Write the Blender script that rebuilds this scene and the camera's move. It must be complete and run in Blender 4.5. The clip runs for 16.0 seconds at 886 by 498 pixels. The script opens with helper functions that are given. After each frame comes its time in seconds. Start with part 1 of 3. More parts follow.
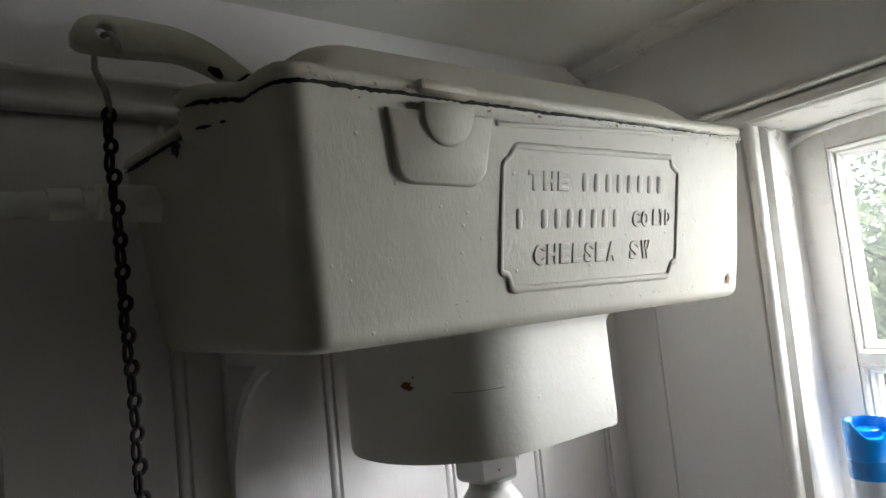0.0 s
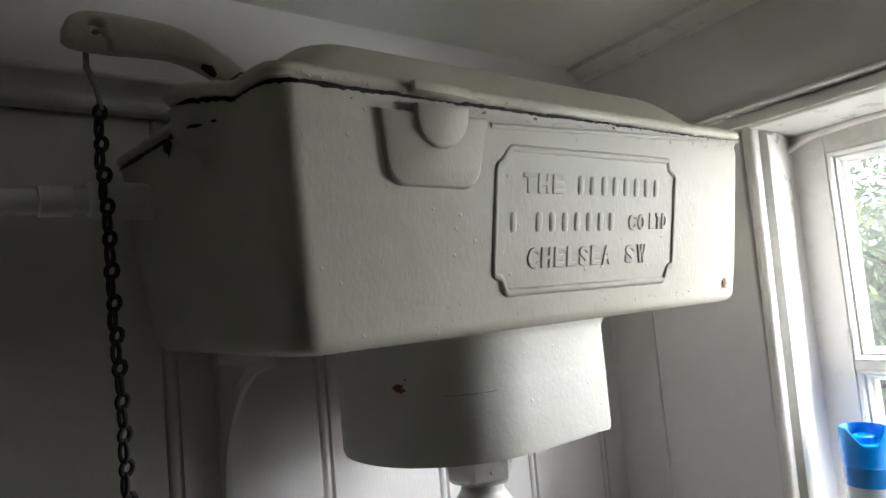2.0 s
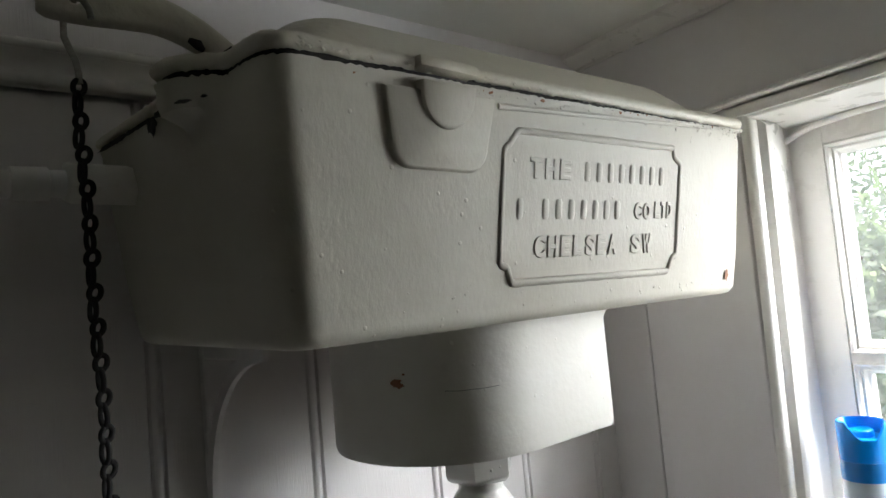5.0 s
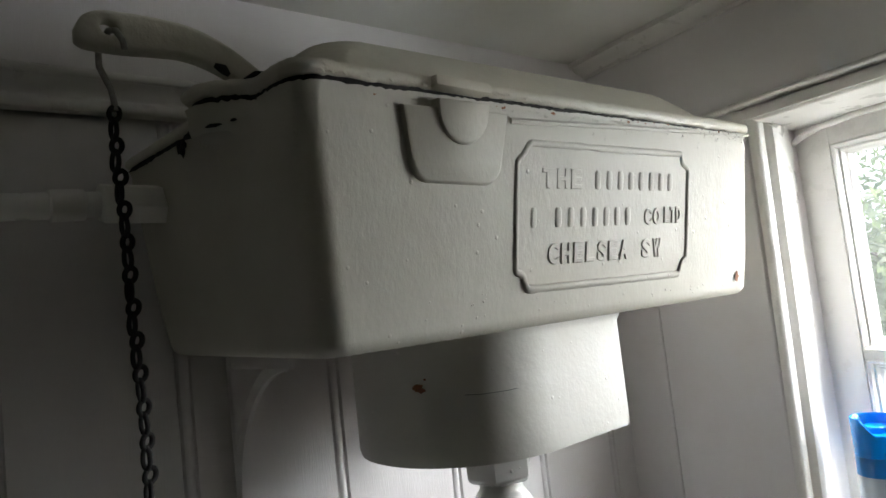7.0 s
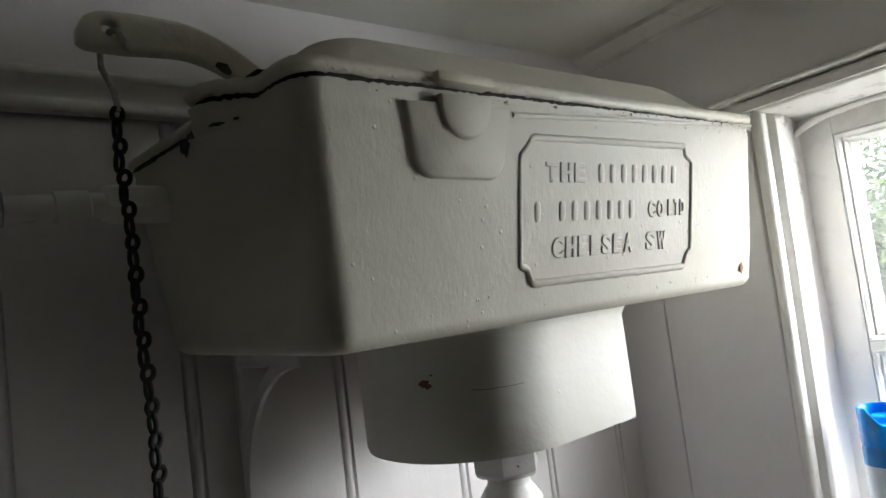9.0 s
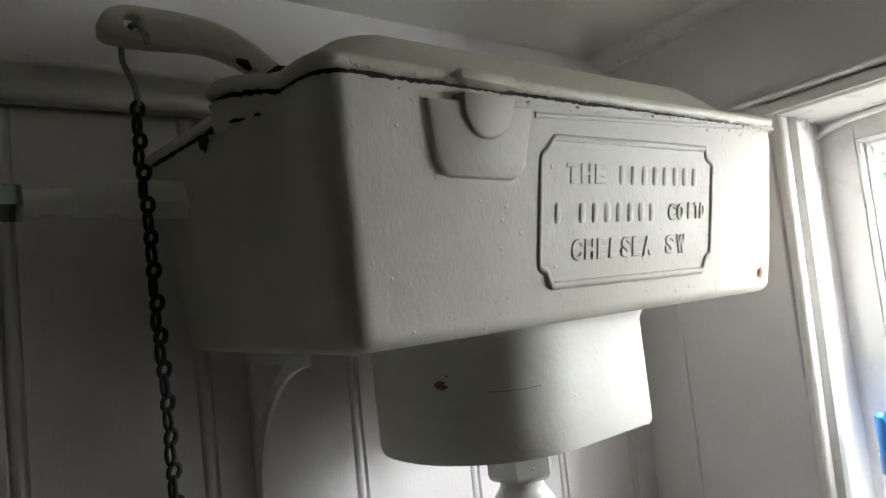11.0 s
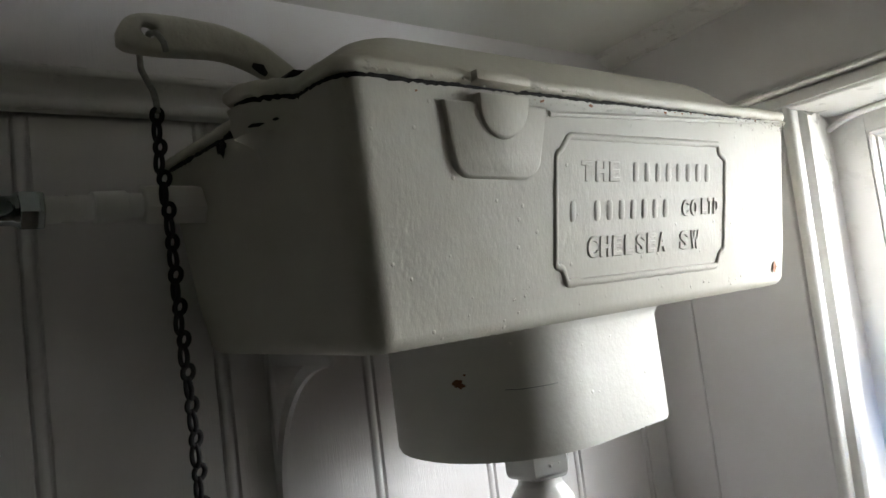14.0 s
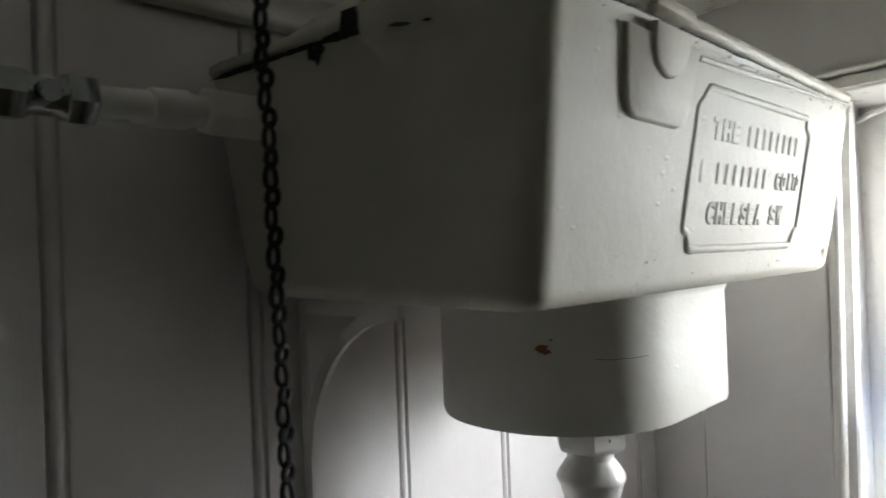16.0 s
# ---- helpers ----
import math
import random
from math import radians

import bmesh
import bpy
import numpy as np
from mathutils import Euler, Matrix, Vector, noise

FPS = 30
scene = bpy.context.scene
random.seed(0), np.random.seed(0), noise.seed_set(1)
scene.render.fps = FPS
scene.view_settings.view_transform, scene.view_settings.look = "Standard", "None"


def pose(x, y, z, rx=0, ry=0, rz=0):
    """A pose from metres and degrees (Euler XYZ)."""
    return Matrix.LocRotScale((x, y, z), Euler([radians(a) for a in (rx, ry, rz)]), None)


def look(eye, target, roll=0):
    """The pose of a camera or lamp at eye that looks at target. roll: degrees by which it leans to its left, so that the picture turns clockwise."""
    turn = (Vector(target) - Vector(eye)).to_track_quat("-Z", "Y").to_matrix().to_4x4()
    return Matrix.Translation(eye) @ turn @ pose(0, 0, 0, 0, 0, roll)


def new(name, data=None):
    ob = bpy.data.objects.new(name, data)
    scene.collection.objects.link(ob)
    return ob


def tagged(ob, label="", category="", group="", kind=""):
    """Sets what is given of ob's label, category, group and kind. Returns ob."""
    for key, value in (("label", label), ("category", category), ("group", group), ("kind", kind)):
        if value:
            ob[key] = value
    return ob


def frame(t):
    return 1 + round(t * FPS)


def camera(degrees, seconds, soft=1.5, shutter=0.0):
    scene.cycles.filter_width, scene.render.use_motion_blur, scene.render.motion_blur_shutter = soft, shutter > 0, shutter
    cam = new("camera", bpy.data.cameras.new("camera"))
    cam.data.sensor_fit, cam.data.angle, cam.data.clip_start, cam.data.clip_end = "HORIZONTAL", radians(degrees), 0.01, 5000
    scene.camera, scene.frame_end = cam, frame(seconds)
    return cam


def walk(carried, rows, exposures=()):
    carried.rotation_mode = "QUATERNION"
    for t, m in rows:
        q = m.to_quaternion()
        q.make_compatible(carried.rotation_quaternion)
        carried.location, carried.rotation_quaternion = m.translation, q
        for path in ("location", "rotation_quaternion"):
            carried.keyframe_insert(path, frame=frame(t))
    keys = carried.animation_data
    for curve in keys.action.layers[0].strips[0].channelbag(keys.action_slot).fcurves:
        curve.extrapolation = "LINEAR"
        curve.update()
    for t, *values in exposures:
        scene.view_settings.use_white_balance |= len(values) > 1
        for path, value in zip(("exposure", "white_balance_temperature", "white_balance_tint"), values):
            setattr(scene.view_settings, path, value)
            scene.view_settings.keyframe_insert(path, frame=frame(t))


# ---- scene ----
cam = camera(67.7, 16.0, shutter=0.35)
PATH = [
    (0, (-0.019, 0.019, 1.905), (1.275, 1.535, 2.077), -5.9),
    (0.5, (-0.014, 0.015, 1.903), (1.287, 1.526, 2.062), -5.5),
    (1, (-0.006, 0.014, 1.902), (1.274, 1.541, 2.07), -4.8),
    (1.5, (-0.009, 0.02, 1.907), (1.269, 1.552, 2.054), -5.1),
    (2, (-0.012, 0.018, 1.908), (1.28, 1.536, 2.074), -5.2),
    (2.5, (-0.013, 0.02, 1.907), (1.287, 1.534, 2.041), -5.4),
    (3, (-0.013, 0.034, 1.909), (1.294, 1.544, 2.021), -4.4),
    (3.5, (-0.024, 0.067, 1.906), (1.236, 1.618, 1.974), -3.7),
    (3.7, (-0.031, 0.075, 1.907), (1.209, 1.643, 1.977), -3.6),
    (4, (-0.024, 0.066, 1.903), (1.208, 1.64, 1.973), -4.4),
    (4.2, (-0.02, 0.057, 1.906), (1.25, 1.602, 1.978), -4.3),
    (4.5, (-0.013, 0.055, 1.908), (1.314, 1.548, 2.022), -4.8),
    (5, (-0.008, 0.048, 1.907), (1.329, 1.529, 2.05), -5.1),
    (7.5, (-0.027, 0.036, 1.909), (1.284, 1.538, 2.073), -6.5),
    (8, (-0.026, 0.039, 1.908), (1.297, 1.531, 2.058), -6.5),
    (8.5, (-0.026, 0.038, 1.908), (1.292, 1.534, 2.061), -6.8),
    (9, (-0.026, 0.037, 1.908), (1.28, 1.544, 2.063), -7.2),
    (9.5, (-0.027, 0.037, 1.908), (1.275, 1.547, 2.061), -6.8),
    (10, (-0.026, 0.042, 1.908), (1.254, 1.571, 2.065), -6),
    (12.5, (-0.036, 0.047, 1.913), (1.25, 1.571, 2.064), -6.9),
    (13, (-0.038, 0.049, 1.912), (1.229, 1.588, 2.066), -6.8),
    (13.5, (-0.038, 0.047, 1.911), (1.224, 1.591, 2.069), -6.9),
    (14, (-0.036, 0.046, 1.911), (1.232, 1.585, 2.066), -7.1),
    (14.5, (-0.036, 0.049, 1.91), (1.24, 1.582, 2.051), -7),
    (15, (-0.035, 0.065, 1.912), (1.309, 1.544, 1.993), -6.5),
    (15.3, (-0.036, 0.087, 1.912), (1.404, 1.474, 1.958), -5.5),
    (15.5, (-0.043, 0.11, 1.917), (1.406, 1.488, 1.931), -4.6),
    (15.7, (-0.059, 0.136, 1.911), (1.377, 1.527, 1.959), -4.5),
    (16, (-0.092, 0.178, 1.914), (1.351, 1.563, 1.936), -2.2),
]
walk(cam, [(t, look(eye, target, roll)) for t, eye, target, roll in PATH], [(0.0, 1.32), (3.0, 1.34), (3.5, 1.45), (4.0, 1.72), (4.5, 1.50), (5.0, 1.38), (9.5, 1.37), (10.2, 1.45), (12.5, 1.56), (14.5, 1.54), (15.3, 1.45), (15.5, 1.35), (16.0, 1.56)])

# ---- world and light ----
world = bpy.data.worlds.new("sky")
scene.world = world
world.use_nodes = True
wn = world.node_tree.nodes
sky = wn.new("ShaderNodeTexSky")
sky.sky_type, sky.sun_disc = "NISHITA", False
sky.sun_elevation, sky.sun_rotation = radians(58.8), radians(119)
wn["Background"].inputs["Strength"].default_value = 0.15
world.node_tree.links.new(sky.outputs["Color"], wn["Background"].inputs["Color"])
sun_data = bpy.data.lights.new("sun", "SUN")
sun_data.energy, sun_data.angle, sun_data.color = 3.5, radians(3), (1.0, 0.96, 0.9)
sun = new("sun", sun_data)
sun.matrix_world = look((0, 0, 0), (-0.45, 0.25, -0.85))
WIN_Y0, WIN_Y1 = -0.085, 0.375   # window frame, outer edges
# the window wall stands 8.5 degrees out of square with the boarded wall
EAST = Matrix.Translation((0.84, 0.42, 0.0)) @ Matrix.Rotation(radians(-8.5), 4, "Z") @ Matrix.Translation((-0.84, -0.42, 0.0))
sky_data = bpy.data.lights.new("window_light", "AREA")
sky_data.shape, sky_data.size, sky_data.size_y = "RECTANGLE", 0.62, 0.62
sky_data.energy, sky_data.color = 10.0, (0.94, 0.98, 1.0)
sky_light = new("window_light", sky_data)
sky_light.matrix_world = EAST @ look((1.30, -0.14, 2.07), (0.50, 0.0, 1.77))

# ---- helpers for building ----
def socket(bsdf, name, value):
    bsdf.inputs[name].default_value = value


def paint(name, color, rough=0.4, lumps=0.0006, scale=60.0, grain=0.0002, stroke=(1, 1, 1), stain=0.08, coat=0.0, stain_color=None, nibs=0.0, vary=0.06):
    """Brushed paint: colour drift at two scales, lumpy relief and fine brush grain."""
    m = bpy.data.materials.new(name)
    m.use_nodes = True
    n, l = m.node_tree.nodes, m.node_tree.links
    b = n["Principled BSDF"]
    tc = n.new("ShaderNodeTexCoord")
    mp = n.new("ShaderNodeMapping")
    mp.inputs["Scale"].default_value = stroke
    l.new(tc.outputs["Object"], mp.inputs["Vector"])
    big, small, fine = (n.new("ShaderNodeTexNoise") for _ in range(3))
    for tex, sc, det, vec in ((big, 7.0, 4, tc.outputs["Object"]), (small, scale, 5, tc.outputs["Object"]), (fine, scale * 6, 4, mp.outputs["Vector"])):
        tex.inputs["Scale"].default_value, tex.inputs["Detail"].default_value = sc, det
        l.new(vec, tex.inputs["Vector"])
    add = n.new("ShaderNodeMath")
    add.operation = "MULTIPLY_ADD"
    l.new(small.outputs["Fac"], add.inputs[0])
    add.inputs[1].default_value = 0.4
    l.new(big.outputs["Fac"], add.inputs[2])
    ramp = n.new("ShaderNodeMapRange")
    ramp.inputs["From Min"].default_value, ramp.inputs["From Max"].default_value = 0.45, 0.95
    l.new(add.outputs[0], ramp.inputs["Value"])
    mix = n.new("ShaderNodeMix")
    mix.data_type = "RGBA"
    dark = stain_color or tuple(c * (1 - stain * (1 + 0.4 * i)) for i, c in enumerate(color))
    mix.inputs["A"].default_value, mix.inputs["B"].default_value = (*dark, 1), (*color, 1)
    l.new(ramp.outputs["Result"], mix.inputs["Factor"])
    l.new(mix.outputs["Result"], b.inputs["Base Color"])
    rr = n.new("ShaderNodeMapRange")
    rr.inputs["To Min"].default_value, rr.inputs["To Max"].default_value = rough - vary, rough + vary
    l.new(small.outputs["Fac"], rr.inputs["Value"])
    l.new(rr.outputs["Result"], b.inputs["Roughness"])
    b1, b2 = n.new("ShaderNodeBump"), n.new("ShaderNodeBump")
    b1.inputs["Distance"].default_value, b2.inputs["Distance"].default_value = lumps, grain
    b1.inputs["Strength"].default_value = b2.inputs["Strength"].default_value = 1.0
    l.new(small.outputs["Fac"], b1.inputs["Height"])
    l.new(fine.outputs["Fac"], b2.inputs["Height"])
    l.new(b1.outputs["Normal"], b2.inputs["Normal"])
    l.new(b2.outputs["Normal"], b.inputs["Normal"])
    if nibs:
        vor, mr, b3 = n.new("ShaderNodeTexVoronoi"), n.new("ShaderNodeMapRange"), n.new("ShaderNodeBump")
        vor.inputs["Scale"].default_value = 62.0
        l.new(tc.outputs["Object"], vor.inputs["Vector"])
        mr.inputs["From Min"].default_value, mr.inputs["From Max"].default_value = 0.11, 0.04
        mr.interpolation_type = "SMOOTHSTEP"
        l.new(vor.outputs["Distance"], mr.inputs["Value"])
        b3.inputs["Distance"].default_value, b3.inputs["Strength"].default_value = nibs, 1.0
        l.new(mr.outputs["Result"], b3.inputs["Height"])
        l.new(b2.outputs["Normal"], b3.inputs["Normal"])
        l.new(b3.outputs["Normal"], b.inputs["Normal"])
    socket(b, "Coat Weight", coat)
    socket(b, "Coat Roughness", 0.15)
    return m


def plain(name, color, rough=0.5, metal=0.0, bump=0.0, scale=200.0, dark=0.7, **more):
    """A surface whose colour wanders between two shades, with a fine relief."""
    m = bpy.data.materials.new(name)
    m.use_nodes = True
    n, l = m.node_tree.nodes, m.node_tree.links
    b = n["Principled BSDF"]
    socket(b, "Roughness", rough), socket(b, "Metallic", metal)
    for key, value in more.items():
        socket(b, key.replace("_", " "), value)
    tc, tex, mix = n.new("ShaderNodeTexCoord"), n.new("ShaderNodeTexNoise"), n.new("ShaderNodeMix")
    l.new(tc.outputs["Object"], tex.inputs["Vector"])
    tex.inputs["Scale"].default_value, tex.inputs["Detail"].default_value = scale, 6
    mix.data_type = "RGBA"
    mix.inputs["A"].default_value, mix.inputs["B"].default_value = (*(c * dark for c in color), 1), (*color, 1)
    l.new(tex.outputs["Fac"], mix.inputs["Factor"])
    l.new(mix.outputs["Result"], b.inputs["Base Color"])
    if bump:
        bp = n.new("ShaderNodeBump")
        bp.inputs["Distance"].default_value = bump
        l.new(tex.outputs["Fac"], bp.inputs["Height"])
        l.new(bp.outputs["Normal"], b.inputs["Normal"])
    return m


def thing(name, base, label, category, group=""):
    ob = new(name)
    ob.empty_display_size = 0.02
    ob.location = base
    ob["base"] = base
    return tagged(ob, label, category, group)


def part(name, bm, material, parent=None, label="", smooth=True, kind="", angle=40):
    """Links a bmesh, whose places are the world's, as one mesh."""
    me = bpy.data.meshes.new(name)
    bm.normal_update()
    bm.to_mesh(me)
    bm.free()
    me.materials.append(material)
    if smooth:
        me.polygons.foreach_set("use_smooth", [True] * len(me.polygons))
        me.set_sharp_from_angle(angle=radians(angle))
    return hang(name, me, parent, label, kind)


def hang(name, me, parent=None, label="", kind=""):
    ob = new(name, me)
    if parent is not None:
        top = parent
        ob.parent = parent
        if top.type == "EMPTY":
            ob.matrix_parent_inverse = Matrix.Translation(-Vector(top["base"]))
    return tagged(ob, label, kind=kind)


def box(x0, x1, y0, y1, z0, z1, bevel=0.0, bm=None, segments=2):
    bm = bm or bmesh.new()
    made = bmesh.ops.create_cube(bm, size=1.0)["verts"]
    for v in made:
        v.co = ((x0 + x1) / 2 + v.co.x * (x1 - x0), (y0 + y1) / 2 + v.co.y * (y1 - y0), (z0 + z1) / 2 + v.co.z * (z1 - z0))
    if bevel:
        edges = {e for v in made for e in v.link_edges}
        bmesh.ops.bevel(bm, geom=list(edges), offset=bevel, segments=segments, affect="EDGES", profile=0.5)
    return bm


def loft(rings, close_ends=(True, True), bm=None, loop=True):
    """Skins a list of rings, each with the same number of points."""
    bm = bm or bmesh.new()
    rows = [[bm.verts.new(p) for p in ring] for ring in rings]
    n = len(rows[0])
    for a, b in zip(rows, rows[1:]):
        for i in range(n if loop else n - 1):
            j = (i + 1) % n
            bm.faces.new((a[i], a[j], b[j], b[i]))
    if close_ends[0]:
        bm.faces.new(rows[0][::-1])
    if close_ends[1]:
        bm.faces.new(rows[-1])
    bmesh.ops.recalc_face_normals(bm, faces=bm.faces)
    return bm


def tube(points, radius, sides=12, bm=None, caps=True, flat=(1, 1), up=(0, 0, 1)):
    """A round bar along points; radius is a number or one for each point."""
    pts = [Vector(p) for p in points]
    radii = radius if isinstance(radius, (list, tuple)) else [radius] * len(pts)
    rings, prev = [], None
    for i, p in enumerate(pts):
        d = (pts[min(i + 1, len(pts) - 1)] - pts[max(i - 1, 0)]).normalized()
        side = prev if prev is not None else d.cross(Vector(up))
        if side.length < 1e-4:
            side = d.cross(Vector((1, 0, 0)))
        side = (side - d * side.dot(d)).normalized()
        prev = side
        other = d.cross(side)
        rings.append([p + radii[i] * (side * flat[0] * math.cos(a) + other * flat[1] * math.sin(a)) for a in (2 * math.pi * k / sides for k in range(sides))])
    return loft(rings, (caps, caps), bm)


def east(bm):
    """Swings a mesh, laid out square, into the skewed window wall."""
    bmesh.ops.transform(bm, matrix=EAST, verts=bm.verts)
    return bm


def sheared(bm, a, x0):
    """Lets a mesh rise along x, as the old ceiling and rail do."""
    for v in bm.verts:
        v.co.z += a * (v.co.x - x0)
    return bm


def lathe(profile, cx, cy, sides=48, bm=None):
    """Turns (radius, z) pairs about the upright line through (cx, cy)."""
    return loft([[(cx + r * math.cos(a), cy + r * math.sin(a), z) for a in (2 * math.pi * k / sides for k in range(sides))] for r, z in profile], bm=bm)


def sweep(profile, points_of, bm=None):
    """Skins an open profile along places: points_of(u, v) gives the ends of each line."""
    return loft([[points_of(e, *uv) for uv in profile] for e in (0, 1)], (True, True), bm)


def hexagon(axis, c, r, a0, a1, turn=0.0, bevel=0.0015):
    """A six-sided nut about x or z, from a0 to a1 along the axis."""
    rings = []
    for a, k in ((a0, 0.84), (a0 + bevel * 0.4, 0.95), (a0 + bevel, 1.0), (a1 - bevel, 1.0), (a1 - bevel * 0.4, 0.95), (a1, 0.84)):
        ring = []
        for i in range(6):
            t = turn + i * math.pi / 3
            u, v = r * k * math.cos(t), r * k * math.sin(t)
            ring.append((c[0] + u, c[1] + v, a) if axis == "z" else (a, c[0] + u, c[1] + v))
        rings.append(ring)
    return loft(rings)


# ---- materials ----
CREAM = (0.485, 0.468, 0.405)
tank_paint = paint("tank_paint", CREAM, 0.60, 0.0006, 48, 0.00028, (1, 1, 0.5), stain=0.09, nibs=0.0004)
# drum shares the tank's cream; lifted to make up for missing light
drum_paint_lifted = paint("drum_paint_lifted", (0.80, 0.79, 0.75), 0.50, 0.0006, 34, 0.00025, stain=0.07, nibs=0.00035)
lid_paint = paint("lid_paint", (0.55, 0.525, 0.445), 0.55, 0.0014, 70, 0.0003, stain=0.10)
wall_paint = paint("wall_paint", (0.80, 0.778, 0.782), 0.42, 0.0005, 30, 0.0002, (5, 5, 0.3), stain=0.05)
ceiling_paint = paint("ceiling_paint", (0.66, 0.66, 0.61), 0.34, 0.0004, 90, 0.0001, stain=0.05)
trim_paint = paint("trim_paint", (0.80, 0.785, 0.76), 0.28, 0.0003, 40, 0.0001, (1, 1, 0.4), stain=0.04, coat=0.2, vary=0.03)
floor_pale = paint("floor_pale", (0.36, 0.35, 0.33), 0.45, 0.0004, 25, 0.0003, (1, 8, 1), stain=0.4)
# tones of the unseen walls, darkened and greened to set the bounced light
west_bounce_tone = paint("west_bounce_tone", (0.185, 0.200, 0.160), 0.55, 0.0005, 30, 0.0003, stain=0.15)
south_bounce_tone = paint("south_bounce_tone", (0.175, 0.186, 0.155), 0.55, 0.0005, 30, 0.0003, stain=0.2)
# black for flaked spots and cracks, and for shade inside gaps and slots
soot_and_shade = plain("soot_and_shade", (0.022, 0.018, 0.014), 0.85, bump=0.0008, scale=400, dark=0.3)
rust = plain("rust", (0.30, 0.12, 0.05), 0.8, bump=0.0005, scale=500, dark=0.45)
iron = plain("iron", (0.014, 0.012, 0.011), 0.8, 0.0, 0.0004, 600, 0.5)
painted_iron = plain("painted_iron", (0.42, 0.40, 0.35), 0.5, 0, 0.0005, 300, 0.35)
chrome = plain("chrome", (0.40, 0.43, 0.42), 0.12, 1.0, 0.0001, 300, 0.8)
brass = plain("brass", (0.10, 0.09, 0.07), 0.35, 1.0, 0.0002, 500, 0.6)
blue_cap = plain("blue_cap", (0.0, 0.24, 0.78), 0.18, 0, 0, 50, 0.9)
can_white = plain("can_white", (0.62, 0.72, 0.80), 0.25, 0.2, 0, 30, 0.75)
can_blue = plain("can_blue", (0.01, 0.20, 0.58), 0.25, 0.0, 0, 40, 0.8)
ink_blue = plain("ink_blue", (0.02, 0.05, 0.20), 0.4)
glass = bpy.data.materials.new("glass")
glass.use_nodes = True
gb = glass.node_tree.nodes["Principled BSDF"]
socket(gb, "Transmission Weight", 1.0), socket(gb, "Roughness", 0.02), socket(gb, "IOR", 1.2)
# a thin translucent film lays a pale veil of glare over the panes
gn, gl = glass.node_tree.nodes, glass.node_tree.links
film_veil, film_mix = gn.new("ShaderNodeBsdfTranslucent"), gn.new("ShaderNodeMixShader")
film_veil.inputs["Color"].default_value = (0.85, 0.86, 0.85, 1)
film_mix.inputs["Fac"].default_value = 0.03
gl.new(gb.outputs["BSDF"], film_mix.inputs[1])
gl.new(film_veil.outputs["BSDF"], film_mix.inputs[2])
gl.new(film_mix.outputs["Shader"], gn["Material Output"].inputs["Surface"])


def leafy(name, color):
    """Thin leaves that let light through, in shades that change from clump to clump."""
    m = plain(name, color, 0.5, 0, 0, 3, 0.6)
    n, l = m.node_tree.nodes, m.node_tree.links
    tr, mix = n.new("ShaderNodeBsdfTranslucent"), n.new("ShaderNodeMixShader")
    tr.inputs["Color"].default_value = (color[0] * 1.5, color[1] * 1.5, color[2] * 1.1, 1)
    mix.inputs["Fac"].default_value = 0.55
    l.new(n["Principled BSDF"].outputs["BSDF"], mix.inputs[1])
    l.new(tr.outputs["BSDF"], mix.inputs[2])
    l.new(mix.outputs["Shader"], n["Material Output"].inputs["Surface"])
    return m


leaf_green = leafy("leaf_green", (0.20, 0.26, 0.18))
leaf_pale = leafy("leaf_pale", (0.30, 0.37, 0.26))
bark = plain("bark", (0.13, 0.10, 0.075), 0.9, 0, 0.01, 20, 0.5)
turf = plain("turf", (0.09, 0.14, 0.04), 0.9, 0, 0.02, 2, 0.5)

# ---- the room ----
BACK, SIDE, LEFT, FRONT, TOP = 0.665, 0.84, -0.95, -1.45, 2.268
RAIL0, RAIL1 = 2.109, 2.145
OPEN_Y1, OPEN_Z1, OPEN_Y0, OPEN_Z0 = 0.398, 2.101, -0.115, 1.47
NORTH_X1 = 0.886   # where the boarded wall meets the window wall


def structure(name, bm, material, label, smooth=False):
    return tagged(part(name, bm, material, smooth=smooth), label, kind="structure")


floor = structure("floor", box(LEFT - 0.1, SIDE + 0.2, FRONT - 0.1, BACK + 0.12, -0.1, 0.0), floor_pale, "pale tiled floor of a small washroom")
ceiling = structure("ceiling", sheared(box(LEFT - 0.1, SIDE + 0.2, FRONT - 0.1, BACK + 0.12, TOP, TOP + 0.1), 0.033, 0.83), ceiling_paint, "low ceiling in glossy off-white paint")
wall_back = structure("wall_north", box(LEFT - 0.1, SIDE + 0.2, BACK + 0.008, BACK + 0.12, 0.0, TOP + 0.03), wall_paint, "white wall clad in beaded upright boards")
# west and south walls close the room unseen; dark colour cuts the fill
wall_left = structure("wall_west", box(LEFT - 0.1, LEFT, FRONT, BACK + 0.008, 0.0, TOP + 0.03), west_bounce_tone, "unseen plain wall, grey-green to hold down bounced light")
wall_front = structure("wall_south", box(LEFT - 0.1, SIDE + 0.2, FRONT - 0.1, FRONT, 0.0, TOP + 0.03), south_bounce_tone, "unseen plain wall, darkened to cut bounced light")
WALL_X1 = SIDE + 0.2
bm = box(SIDE + 0.008, WALL_X1, FRONT - 0.1, OPEN_Y0, 0.0, TOP + 0.03)
box(SIDE + 0.008, WALL_X1, OPEN_Y1 + 0.004, BACK + 0.07, 0.0, TOP + 0.03, bm=bm)
box(SIDE + 0.008, WALL_X1, OPEN_Y0, OPEN_Y1 + 0.004, 0.0, OPEN_Z0, bm=bm)
box(SIDE + 0.008, WALL_X1, OPEN_Y0, OPEN_Y1 + 0.004, OPEN_Z1, TOP + 0.03, bm=bm)
wall_side = structure("wall_east", east(bm), wall_paint, "white wall clad in boards round a deep window")


